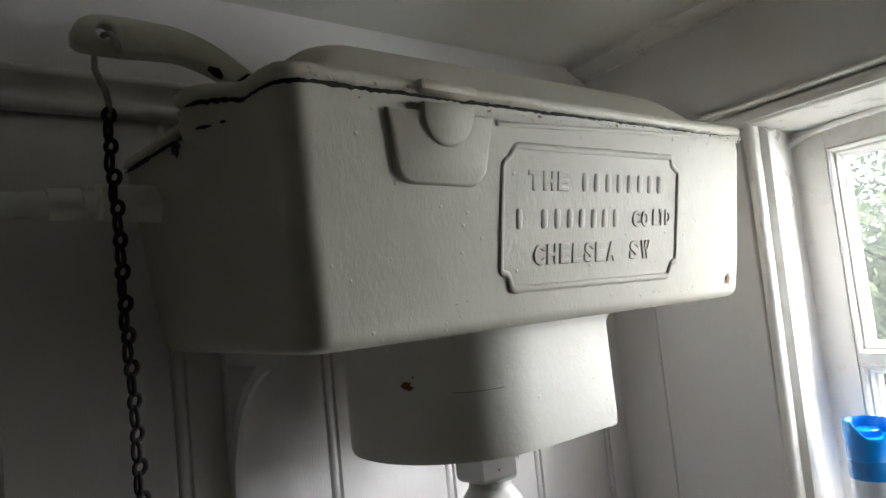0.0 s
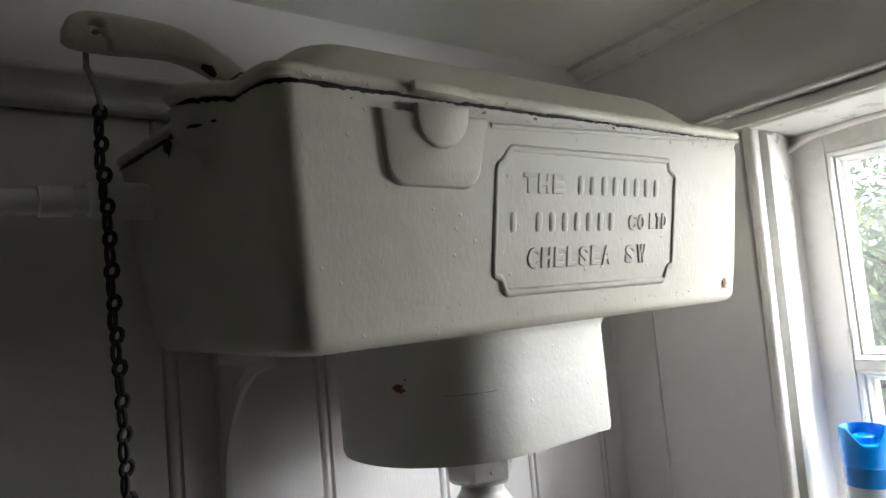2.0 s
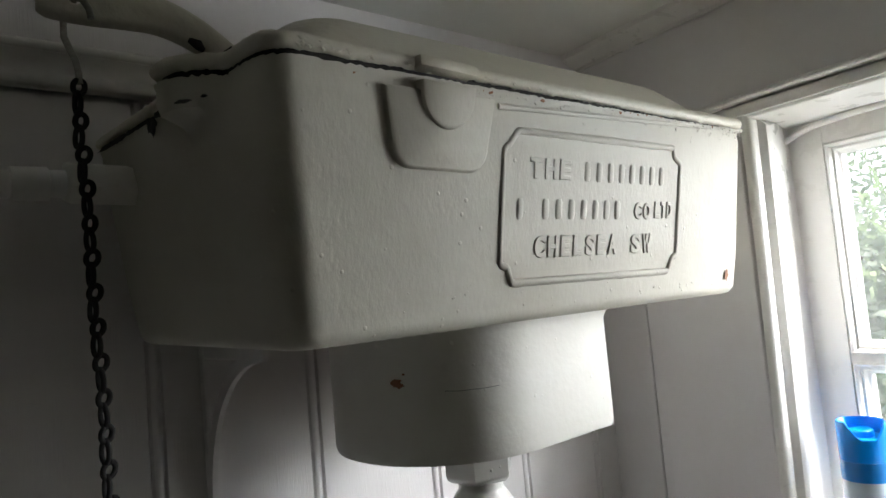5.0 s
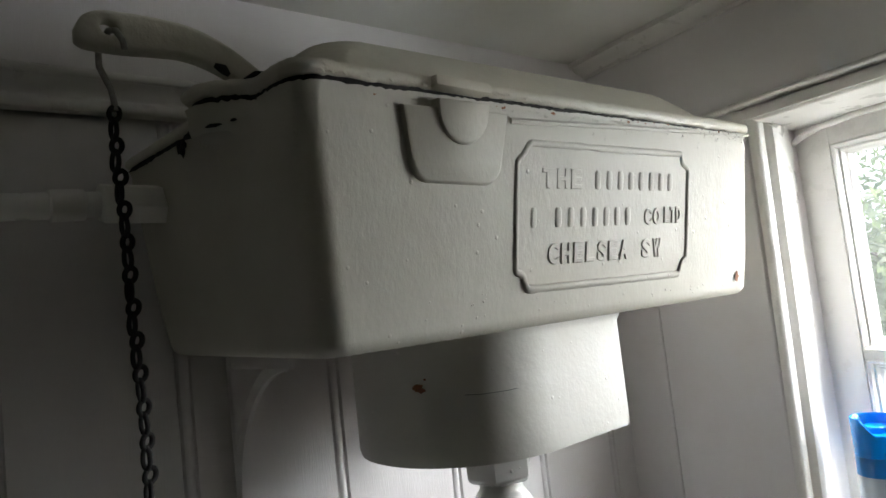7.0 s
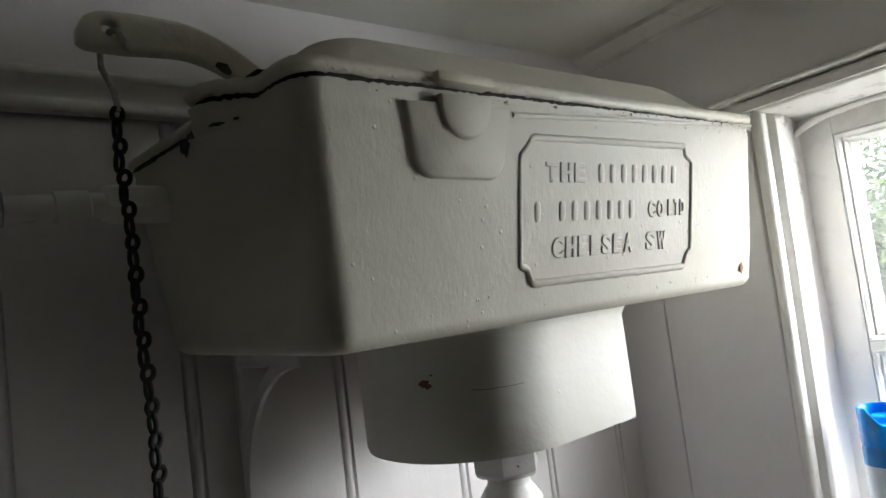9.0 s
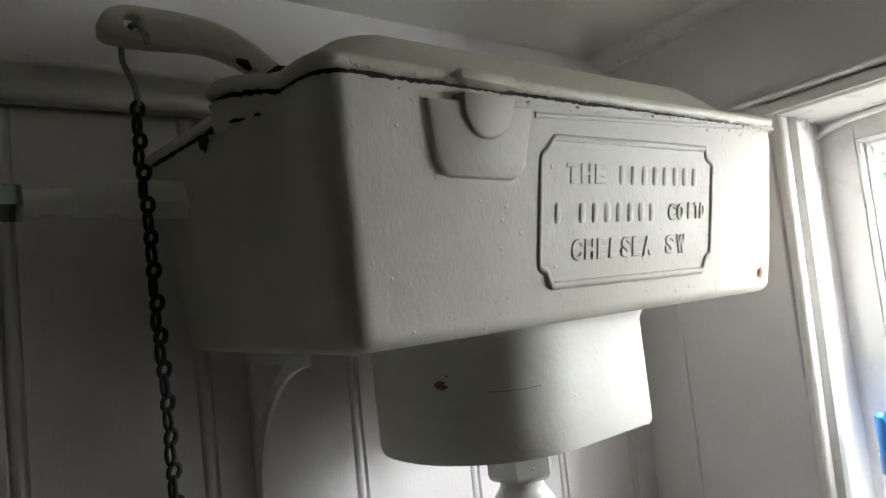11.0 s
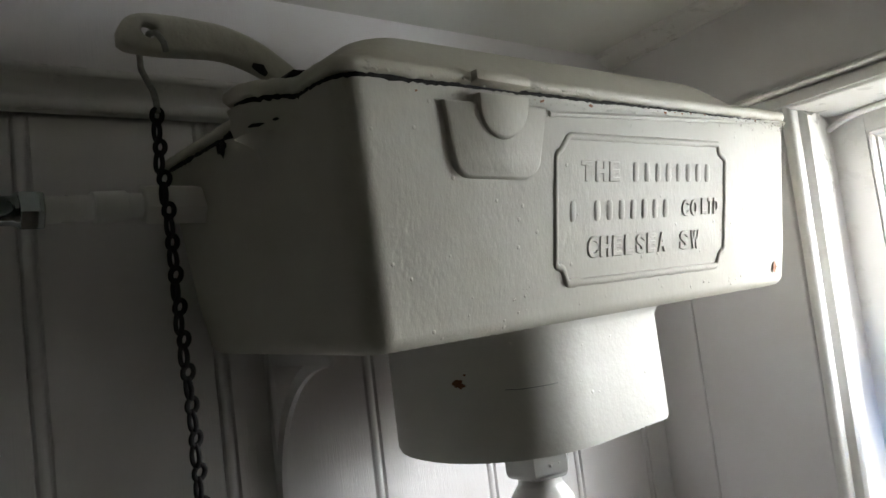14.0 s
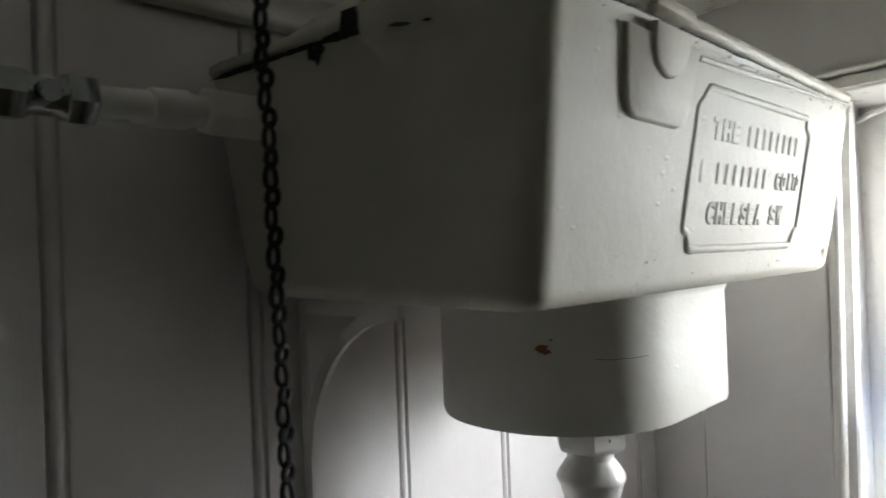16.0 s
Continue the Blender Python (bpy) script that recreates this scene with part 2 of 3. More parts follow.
def rail_profile(z0, z1, d):
    h = z1 - z0
    out = [(0.0, z0)]
    for k in range(7):
        a = -math.pi / 2 + k * math.pi / 6
        out.append((d * (0.52 + 0.18 * math.cos(a)), z0 + h * (0.16 + 0.16 * math.sin(a))))
    for k in range(9):
        a = k / 8
        out.append((d * (0.50 + 0.42 * a ** 2.2), z0 + h * (0.36 + 0.36 * a)))
    for k in range(7):
        a = -math.pi / 2 + k * math.pi / 6
        out.append((d * (0.86 + 0.14 * math.cos(a)), z0 + h * (0.86 + 0.12 * math.sin(a))))
    out.append((0.0, z1))
    return out


# picture rails
prof = rail_profile(RAIL0, RAIL1, 0.024)
bm = sheared(sweep(prof, lambda e, d, z: ((LEFT, NORTH_X1 - d)[e], BACK - d, z)), 0.02, 0.13)
structure("trim_rail_north", bm, trim_paint, "moulded white picture rail above the boards", True)
bead = [(0.0, 2.1165), (0.013, 2.1165)] + [(0.013 + 0.0035 * math.cos(t), 2.1203 + 0.0035 * math.sin(t)) for t in (-math.pi / 2 + k * math.pi / 10 for k in range(11))] + [(0.006, 2.1250), (0.0, 2.1255)]
structure("trim_rail_east", east(sweep(bead, lambda e, d, z: (SIDE - d, (BACK + 0.04, FRONT)[e], z))), trim_paint, "thin rounded white rail over the window", True)
structure("trim_fascia_east", east(box(SIDE - 0.007, SIDE - 0.0005, FRONT, 0.416, 2.0995, 2.1130, 0.0012)), trim_paint, "narrow white fascia board over the window")
# friezes above the rails, cornice over the window wall
structure("trim_frieze_north", box(LEFT, NORTH_X1, BACK, BACK + 0.006, RAIL1 - 0.03, TOP + 0.02), wall_paint, "plain off-white frieze under the ceiling")
structure("trim_frieze_east", east(box(SIDE, SIDE + 0.006, FRONT, BACK + 0.04, 2.1250, TOP + 0.02)), wall_paint, "plain off-white frieze over the window")
corn = [(0.0, TOP - 0.020), (0.006, TOP - 0.020), (0.008, TOP - 0.016), (0.016, TOP - 0.0145), (0.026, TOP - 0.0115), (0.034, TOP - 0.0075), (0.040, TOP - 0.0065), (0.042, TOP + 0.004), (0.0, TOP + 0.004)]
structure("trim_cornice_east", east(sheared(sweep(corn, lambda e, d, z: (SIDE - d, (BACK + 0.04, FRONT)[e], z)), 0.033, 0.83)), trim_paint, "small moulded white cornice", True)

# ---- window ----
window = new("window_1")
window.location = (0.95, 0.0, OPEN_Z0)
window["base"] = (0.95, 0.0, OPEN_Z0)
tagged(window, "small-paned white casement window in a deep reveal", "window", kind="structure")
# rounded lining: an edge bead, a step, then the reveal to the frame
lining = [(SIDE + 0.010, 0.004), (SIDE - 0.003, 0.003)]
lining += [(SIDE - 0.004 + 0.008 * (1 - math.cos(a)), 0.0 - 0.008 * math.sin(a)) for a in (k * math.pi / 12 for k in range(1, 7))]
lining += [(SIDE + 0.010, -0.008), (SIDE + 0.012, -0.004), (SIDE + 0.018, -0.004), (SIDE + 0.020, -0.014), (SIDE + 0.026, -0.016), (SIDE + 0.034, -0.013), (0.955, 0.012), (0.955, 0.016)]


def jamb_y(z):
    return OPEN_Y1 + 0.018 * (1.86 - z)


for nm, bm in (("lining_jamb", sweep(lining, lambda e, x, d: (x, jamb_y((OPEN_Z0, OPEN_Z1)[e]) + d, (OPEN_Z0, OPEN_Z1 + min(d, 0.004))[e]))),
               ("lining_jamb", sweep(lining, lambda e, x, d: (x, OPEN_Y0 - d, (OPEN_Z0, OPEN_Z1 + min(d, 0.004))[e]))),
               ("lining_head", sweep(lining[:2] + [(SIDE - 0.003, -0.001), (SIDE - 0.001, -0.0045), (SIDE + 0.002, -0.006), (0.9495, -0.009), (0.9495, 0.004)], lambda e, x, d: (x, (OPEN_Y1 + 0.012, OPEN_Y0 - d)[e], OPEN_Z1 + d)))):
    part(nm, east(bm), trim_paint, window)
part("window_sill", east(box(SIDE - 0.02, 0.955, OPEN_Y0 - 0.02, OPEN_Y1 + 0.02, OPEN_Z0 - 0.02, OPEN_Z0 + 0.018, 0.005)), trim_paint, window)
FX0, FX1 = 0.950, 0.985
cols = 2
PANE_Z = [(1.502, 1.778), (1.787, 2.062)]
PANE_Y = [(0.359 - 0.198 * (c + 1) + 0.009, 0.359 - 0.198 * c) for c in range(cols)]
bm = box(FX0, FX1, PANE_Y[0][1], WIN_Y1 + 0.06, 1.47, 2.10)
box(FX0, FX1, WIN_Y0 - 0.05, PANE_Y[-1][0], 1.47, 2.10, bm=bm)
part("window_frame", east(bm), trim_paint, window, smooth=False)
part("window_frame", east(box(FX0 + 0.001, FX1 - 0.001, PANE_Y[-1][0], PANE_Y[0][1], 2.062, 2.10)), trim_paint, window, smooth=False)
part("window_frame", east(box(FX0 + 0.001, FX1 - 0.001, PANE_Y[-1][0], PANE_Y[0][1], 1.47, 1.502)), trim_paint, window, smooth=False)
part("glazing_bar", east(box(FX0 + 0.002, FX1 - 0.002, PANE_Y[-1][0], PANE_Y[0][1], 1.778, 1.787)), trim_paint, window, smooth=False)
for c in range(cols - 1):
    for z0, z1 in PANE_Z:
        part("glazing_bar", east(box(FX0 + 0.002, FX1 - 0.002, PANE_Y[c + 1][1], PANE_Y[c][0], z0, z1)), trim_paint, window, smooth=False)
for y0, y1 in PANE_Y:
    for z0, z1 in PANE_Z:
        steps = [(0.0, 0.952), (0.003, 0.949), (0.006, 0.952), (0.007, 0.958), (0.010, 0.958), (0.012, 0.963), (0.015, 0.966), (0.017, 0.974)]
        rings = [[(x, y0 + d, z0 + d), (x, y1 - d, z0 + d), (x, y1 - d, z1 - d), (x, y0 + d, z1 - d)] for d, x in steps]
        part("glazing_bead", east(loft(rings, (False, False))), trim_paint, window, angle=20)
        pane = part("pane", east(box(0.971, 0.973, y0 + 0.016, y1 - 0.016, z0 + 0.016, z1 - 0.016)), glass, window, smooth=False)
        pane.visible_shadow = False

# ---- the cistern ----
ZB = 1.883


def rim(x, y):
    lip = min(max((y - 0.385) / 0.04, 0), 1) * min(max((0.458 - y) / 0.010, 0), 1) * min(max((0.20 - x) / 0.05, 0), 1)
    return 2.040 + 0.026 * (x - 0.15) + 0.045 * (y - 0.343) + 0.0055 * lip * lip * (3 - 2 * lip)


def bottom(y):
    return ZB + 0.022 * (y - 0.373)


def front_y(z):
    return 0.343 + (2.05 - z) * 0.18


def outline(x0, x1, y0, y1, r, n=14, lip=0.0, per=150):
    """A rounded rectangle seen from above, with a pouring lip in its left side."""
    pts = []
    for cx, cy, a0, ex, ey in ((x0 + r, y0 + r, math.pi, x1 - r, y0), (x1 - r, y0 + r, 1.5 * math.pi, x1, y1 - r), (x1 - r, y1 - r, 0, x0 + r, y1), (x0 + r, y1 - r, 0.5 * math.pi, x0, y0 + r)):
        for k in range(n + 1):
            a = a0 + k * math.pi / 2 / n
            pts.append((cx + r * math.cos(a), cy + r * math.sin(a)))
        sx, sy = pts[-1]
        pts += [(sx + (ex - sx) * k / per, sy + (ey - sy) * k / per) for k in range(1, per)]
    out = []
    for x, y in pts:
        if lip and x < x0 + 0.012:
            u = min(max((y - 0.396) / 0.042, 0), 1) * min(max((0.457 - y) / 0.009, 0), 1)
            x -= lip * (u * u * (3 - 2 * u))
        out.append((x, y))
    return out


def wob(p, s, a):
    return a * noise.noise(Vector(p) * s)


cistern = thing("toilet_cistern", (0.42, 0.52, 1.78), "old high-level cast-iron toilet cistern in thick cream paint", "cistern")
levels = [(0.0, 0.0, 1.0), (0.004, -0.0012, 1.0), (0.012, 0.0, 1.0), (0.018, 0.0, 0.95), (0.0215, 0.0, 0.4), (0.026, 0.0, 0.12), (0.035, 0.0, 0.0), (0.06, 0.0, 0.0), (0.09, 0, 0), (0.12, 0, 0)]
rings = []
for dz, out, lip in levels:
    f = dz / 0.16
    ring = []
    for x, y in outline(0.150 + 0.020 * f - out, 0.704 + 0.014 * f + out, 0.343 + 0.030 * f - out, 0.655 - 0.010 * f, 0.017 + 0.002 * f, lip=0.020 * lip):
        k = (rim(x, y) - 0.001 - bottom(y)) / 0.16
        z = rim(x, y) - 0.001 - dz * k
        ring.append((x, y, z + (wob((x, y, 0), 60, 0.0007) + wob((x, y, 5), 300, 0.0013) + wob((x, y, 2), 800, 0.0012) if dz == 0 else 0)))
    rings.append(ring)
for k in range(0, 7):
    a = k * math.pi / 12
    d, z = 0.012 * (1 - math.cos(a)), 0.012 * (1 - math.sin(a))
    rings.append([(x, y, z + bottom(y)) for x, y in outline(0.170 + d, 0.718 - d, 0.373 + d, 0.645 - d, 0.019 - d * 0.5)])
inner = [[(x, y, rim(x, y) - 0.006) for x, y in outline(0.156, 0.698, 0.349, 0.649, 0.010, lip=0.018)]]
part("tank", loft(inner + rings), tank_paint, cistern, angle=50)
# black core colours in the shade of the gap under the lid
part("lid_gap", loft([[(x, y, rim(x, y) + dz) for x, y in outline(0.1532, 0.7008, 0.3462, 0.6518, 0.018, lip=0.018)] for dz in (-0.008, 0.007)]), soot_and_shade, cistern, "black gap under the lid, its shade coloured in")
lid_rings = []
for ins, dz in ((0.006, 0.0034), (0.001, 0.0028), (-0.001, 0.0044), (-0.002, 0.0065), (-0.0015, 0.0095), (0.001, 0.0120), (0.006, 0.0135)):
    ring = []
    for x, y in outline(0.150 + ins, 0.706 - ins, 0.343 + ins, 0.658 - ins * 0.3, 0.015, lip=0.020):
        tight = 0.0014 * min(max((x - 0.25) / 0.35, 0), 1) if dz < 0.005 else 0.0
        z = rim(x, y) + dz - tight + (wob((x, y, 0), 60, 0.0007) + wob((x, y, 9), 280, 0.0013) + wob((x, y, 4), 700, 0.0012) if dz < 0.0032 else wob((x, y, 3), 90, 0.0006) + wob((x, y, dz * 900), 320, 0.0007))
        ring.append((x, y, z))
    lid_rings.append(ring)
for f, zf in ((0.22, 0.012), (0.30, 0.016), (0.45, 0.028), (0.62, 0.043), (0.78, 0.056), (0.88, 0.062), (0.96, 0.065), (1.06, 0.067), (1.25, 0.068)):
    ring = []
    for x, y in outline(0.150 + 0.078 * f, 0.706 - 0.055 * f, 0.343 + 0.078 * f, 0.656 - 0.05 * f, 0.022 + 0.01 * f, lip=0.020 * max(0.0, 1 - f * 1.8)):
        ring.append((x, y, rim(x, y) + zf * 0.91))
    lid_rings.append(ring)
lid = part("lid", loft(lid_rings), lid_paint, cistern, "domed cast lid, paint dulled with dust", angle=60)


def plate(points, lift, base=-0.002, bevel=0.0015, bm=None):
    """A raised casting on the front face: points (x, z) round its edge."""
    cx = sum(p[0] for p in points) / len(points)
    cz = sum(p[1] for p in points) / len(points)
    rings = []
    for out, ins in ((base, 0), (lift - bevel, 0.0004), (lift - bevel * 0.3, bevel * 0.5), (lift, bevel * 1.3)):
        ring = []
        for x, z in points:
            d = math.hypot(x - cx, z - cz) or 1
            xx, zz = x - (x - cx) / d * ins, z - (z - cz) / d * ins
            ring.append((xx, front_y(zz) - out, zz))
        rings.append(ring)
    return loft(rings, (False, True), bm)


def arc(cx, cz, r, a0, a1, n=8, sx=1.0):
    return [(cx + sx * r * math.cos(radians(a0 + (a1 - a0) * k / n)), cz + r * math.sin(radians(a0 + (a1 - a0) * k / n))) for k in range(n + 1)]


pad = [(0.2225, 2.033)] + arc(0.245, 2.002, 0.016, 180, 270) + arc(0.296, 2.002, 0.016, 270, 360) + [(0.317, 2.036)]
part("lug_pad", plate(pad, 0.005, bevel=0.003), tank_paint, cistern)
tongue = [(0.2495, 2.0385)] + arc(0.2725, 2.033, 0.0225, 180, 360, 16) + [(0.2955, 2.0395)]
part("lug", plate(tongue, 0.008, base=-0.006, bevel=0.002), tank_paint, cistern)
part("lid_tongue", box(0.2475, 0.2975, front_y(2.05) - 0.0075, front_y(2.05) + 0.012, 2.0455, 2.0535, 0.0028), lid_paint, lid)

# the raised border of the nameplate, with clipped corners
def skew(x, z):
    """Places on the nameplate follow the casting's slight rise."""
    return (x, z + 0.025 * (x - 0.34) * (z - 1.91) / 0.11)


L0, L1, B0, B1, CUT = 0.330, 0.572, 1.912, 2.0185, 0.013
corner_pts = [(L0 + CUT, B1), (L1 - CUT, B1), (L1 - CUT * 0.95, B1 - CUT * 0.55), (L1, B1 - CUT), (L1, B0 + CUT), (L1 - CUT * 0.6, B0 + CUT * 0.9), (L1 - CUT, B0), (L0 + CUT, B0), (L0 + CUT * 0.6, B0 + CUT * 0.9), (L0, B0 + CUT), (L0, B1 - CUT), (L0 + CUT * 0.5, B1 - CUT * 0.75)]
border = []
for a, b in zip(corner_pts, corner_pts[1:] + corner_pts[:1]):
    steps = max(1, int(math.hypot(b[0] - a[0], b[1] - a[1]) / 0.006))
    border += [(a[0] + (b[0] - a[0]) * k / steps, a[1] + (b[1] - a[1]) * k / steps) for k in range(steps)]
for _ in range(2):
    border = [((a[0] * q + b[0] * (1 - q)), (a[1] * q + b[1] * (1 - q))) for a, b in zip(border, border[1:] + border[:1]) for q in (0.75, 0.25)]
rings = []
for i, (x, z) in enumerate(border):
    (xa, za), (xb, zb) = border[i - 2], border[(i + 2) % len(border)]
    d = math.hypot(xb - xa, zb - za)
    u, w = (zb - za) / d, -(xb - xa) / d
    r = 0.0030 + 0.0006 * noise.noise(Vector((x * 90, z * 90, 0)))
    ring = []
    for k in range(7):
        t = math.pi * k / 6
        px, pz = skew(x + u * r * math.cos(t), z + w * r * math.cos(t))
        ring.append((px, front_y(pz) + 0.0006 - 0.0027 * math.sin(t), pz))
    rings.append(ring)
part("nameplate_border", loft(rings + rings[:1], (False, False), loop=False), tank_paint, cistern, angle=80)
# faint ridges of the casting
bm = tube([(0.322 + (0.702 - 0.322) * k / 20, front_y(2.034) - 0.0002, 2.0325 + 0.022 * k / 20) for k in range(21)], 0.0024, 8)
part("casting_ridge", bm, tank_paint, cistern)
part("casting_ridge", tube([(0.322, front_y(z) + 0.0011, z) for z in (2.034, 2.01, 1.98, 1.95, 1.93)], [0.0014, 0.0014, 0.0013, 0.0012, 0.0010], 8, up=(0, 1, 0)), tank_paint, cistern)


def word(text, x0, x1, z0, z1):
    """Cast letters standing proud of the face, one mesh for each."""
    pitch = (x1 - x0) / len(text)
    for i, ch in enumerate(text):
        if ch == " ":
            continue
        cu = bpy.data.curves.new("letter", "FONT")
        cu.body, cu.size, cu.extrude, cu.bevel_depth, cu.bevel_resolution, cu.resolution_u, cu.offset = ch, 1.0, 0.05, 0.035, 2, 4, 0.01
        tmp = bpy.data.objects.new("letter", cu)
        scene.collection.objects.link(tmp)
        me = bpy.data.meshes.new_from_object(tmp.evaluated_get(bpy.context.evaluated_depsgraph_get()))
        bpy.data.objects.remove(tmp)
        co = np.array([v.co[:] for v in me.vertices])
        lo, hi = co.min(0), co.max(0)
        wide = pitch * (0.78 if ch not in "I" else 0.3)
        for v in me.vertices:
            x = x0 + (i + 0.11) * pitch + (v.co.x - lo[0]) / (hi[0] - lo[0]) * wide
            z = z0 + (v.co.y - lo[1]) / (hi[1] - lo[1]) * (z1 - z0)
            x, z = skew(x, z)
            v.co = (x, front_y(z) - v.co.z * 0.015, z)
        me.materials.clear()
        me.materials.append(tank_paint)
        me.polygons.foreach_set("use_smooth", [True] * len(me.polygons))
        me.set_sharp_from_angle(angle=radians(50))
        hang("letter", me, cistern)


def bars(count, x0, x1, z0, z1):
    """Plain raised bars, one for each character."""
    pitch = (x1 - x0) / count
    for i in range(count):
        xa, xb = x0 + (i + 0.20) * pitch, x0 + (i + 0.78) * pitch
        xm = (xa + xb) / 2
        pts = []
        for k in range(7):
            px, pz = skew(xm, z0 + (z1 - z0) * k / 6)
            pts.append((px, front_y(pz) + 0.0002, pz))
        half = (xb - xa) / 2
        part("raised_bar", tube(pts, [half * 0.75, half, half, half, half, half, half * 0.75], 12, flat=(1, 0.0016 / half), up=(0, 1, 0)), tank_paint, cistern, angle=60)


word("THE", 0.356, 0.408, 1.986, 2.001)
bars(8, 0.420, 0.548, 1.986, 2.001)
bars(1, 0.342, 0.356, 1.957, 1.972)
bars(7, 0.370, 0.480, 1.957, 1.972)
word("CO", 0.496, 0.524, 1.957, 1.971)
word("LTD", 0.529, 0.560, 1.958, 1.972)
word("CHELSEA", 0.364, 0.474, 1.929, 1.945)
word("SW", 0.492, 0.528, 1.929, 1.945)

# chips in the paint
def chip(x, y, z, r, parent, seed, normal=(0, -1, -0.18), stretch=1.0):
    n = Vector(normal).normalized()
    u = n.cross(Vector((0, 0, 1))).normalized()
    w = u.cross(n)
    rnd = random.Random(seed)
    bm = bmesh.new()
    ring = [bm.verts.new(Vector((x, y, z)) + (u * stretch * math.cos(a) + w * math.sin(a)) * r * rnd.uniform(0.5, 1.2)) for a in (k * math.pi / 7 for k in range(14))]
    bm.faces.new(ring)
    bmesh.ops.recalc_face_normals(bm, faces=bm.faces)
    bmesh.ops.solidify(bm, geom=bm.faces[:], thickness=0.0004)
    return part("rust_chip", bm, rust, parent, "bare rusty chip in the paint", smooth=False)


for k, (x, d, r) in enumerate(((0.205, 0.0035, 0.0018), (0.315, 0.0035, 0.0016), (0.37, 0.003, 0.0016), (0.47, 0.003, 0.0014))):
    z = rim(x, 0.343) - d
    chip(x, front_y(z) - 0.0002, z, r, cistern, 20 + k, stretch=1.6)
chip(0.681, front_y(1.9035) - 0.0003, 1.9035, 0.006, cistern, 3, stretch=0.8)

def dirt(points, r, parent, name="dirt_patch"):
    rnd = random.Random(len(points) + int(r * 1e5))
    for x, y, z in points:
        bm = bmesh.new()
        made = bmesh.ops.create_icosphere(bm, subdivisions=2, radius=1.0)["verts"]
        sx, sy, sz = (r * rnd.uniform(0.6, 1.3) for _ in range(3))
        for v in made:
            k = 1 + 0.45 * noise.noise(v.co * 1.7 + Vector((x * 900, y * 900, z * 900)))
            v.co = (x + v.co.x * min(0.0014, r), y + v.co.y * sy * k, z + v.co.z * sz * k)
        part(name, bm, soot_and_shade, parent, "black bare iron where paint has flaked")


def side_x(y, z):
    """The tank's left face, with its lip, at a given height."""
    dz = max(0.0, (rim(0.15, y) - 0.001 - z) / (rim(0.15, y) - 0.001 - ZB) * 0.16)
    lip = np.interp(dz, [a[0] for a in levels], [a[2] for a in levels])
    u = min(max((y - 0.396) / 0.042, 0), 1) * min(max((0.457 - y) / 0.009, 0), 1)
    return 0.150 + 0.020 * dz / 0.16 - 0.020 * float(lip) * u * u * (3 - 2 * u)


def crack(y0, y1, thick, seed):
    """A tapering black crack along the rim of the tank's side."""
    ys = [y0 + (y1 - y0) * k / 24 for k in range(25)]
    pts = [(0.1503 + 0.0004 * noise.noise(Vector((y * 150, seed, 0))), y, rim(0.15, y) + 0.0004 + 0.0009 * noise.noise(Vector((y * 210, seed, 3)))) for y in ys]
    rad = [max(0.0003, thick * min(1, k / 7, (24 - k) / 5) * (0.8 + 0.5 * noise.noise(Vector((y * 320, seed, 8))))) for k, y in enumerate(ys)]
    part("rim_crack", tube(pts, rad, 8, flat=(1.0, 1.0)), soot_and_shade, cistern, "ragged black crack along the rim")


crack(0.648, 0.560, 0.0026, 1)
crack(0.585, 0.500, 0.0020, 2)
crack(0.512, 0.452, 0.0036, 3)
dirt([(side_x(y, z), y, z) for y, z in ((0.5095, 2.0440), (0.5120, 2.0415), (0.5155, 2.0420), (0.5185, 2.0440))], 0.0048, cistern)
# the dark slot in the lid's side through which the arm comes out
# no hole is cut: a solid black block gives the hollow its shade
slot = [(0.1475, 0.001), (0.1470, 0.0125), (0.1560, 0.0150), (0.1640, 0.0190), (0.1760, 0.0310), (0.1850, 0.0410), (0.2000, 0.0420), (0.2000, 0.001)]
part("arm_slot", loft([[(x, y - (z * 0.30), rim(0.15, y) + z) for x, z in slot] for y in (0.468, 0.477, 0.486)]), soot_and_shade, lid, "slot round the lever arm, its shade a black block")
for y0, y1, z, r in ((0.4285, 0.4180, 2.0332, 0.0013), (0.4130, 0.4090, 2.0340, 0.0010)):
    ys = [y0 + (y1 - y0) * k / 8 for k in range(9)]
    pts = [(side_x(y, z), y, z + 0.0006 * noise.noise(Vector((y * 300, 4, 1)))) for y in ys]
    part("paint_flake", tube(pts, [r * (0.25, 0.6, 0.8, 1.0, 0.9, 1.0, 0.75, 0.5, 0.2)[k] for k in range(9)], 8), soot_and_shade, cistern, "thin black flake in the paint")
# crusted, flaking paint along both edges of the gap
def crust(name, material, parent, count, seed, z_of, size, label, lean=1.5):
    rnd = random.Random(seed)
    bm = bmesh.new()
    for _ in range(count):
        x = 0.168 + 0.53 * rnd.random() ** lean
        dz = z_of(rnd)
        z = rim(x, 0.343) + dz
        y = front_y(z) if dz < 0 else 0.3415
        r = size * rnd.uniform(0.45, 1.3) ** 1.5
        made = bmesh.ops.create_icosphere(bm, subdivisions=1, radius=1.0)["verts"]
        w, h, d, tilt = r * rnd.uniform(0.7, 1.8), r * rnd.uniform(0.6, 1.0), r * 0.5, rnd.uniform(-0.4, 0.4)
        for v in made:
            q = v.co * (1 + 0.3 * noise.noise(v.co * 2 + Vector((x * 700, z * 700, 0))))
            v.co = (x + q.x * w, y + q.y * d, z + q.z * h + q.x * w * tilt)
    part(name, bm, material, parent, label, kind="stuff")


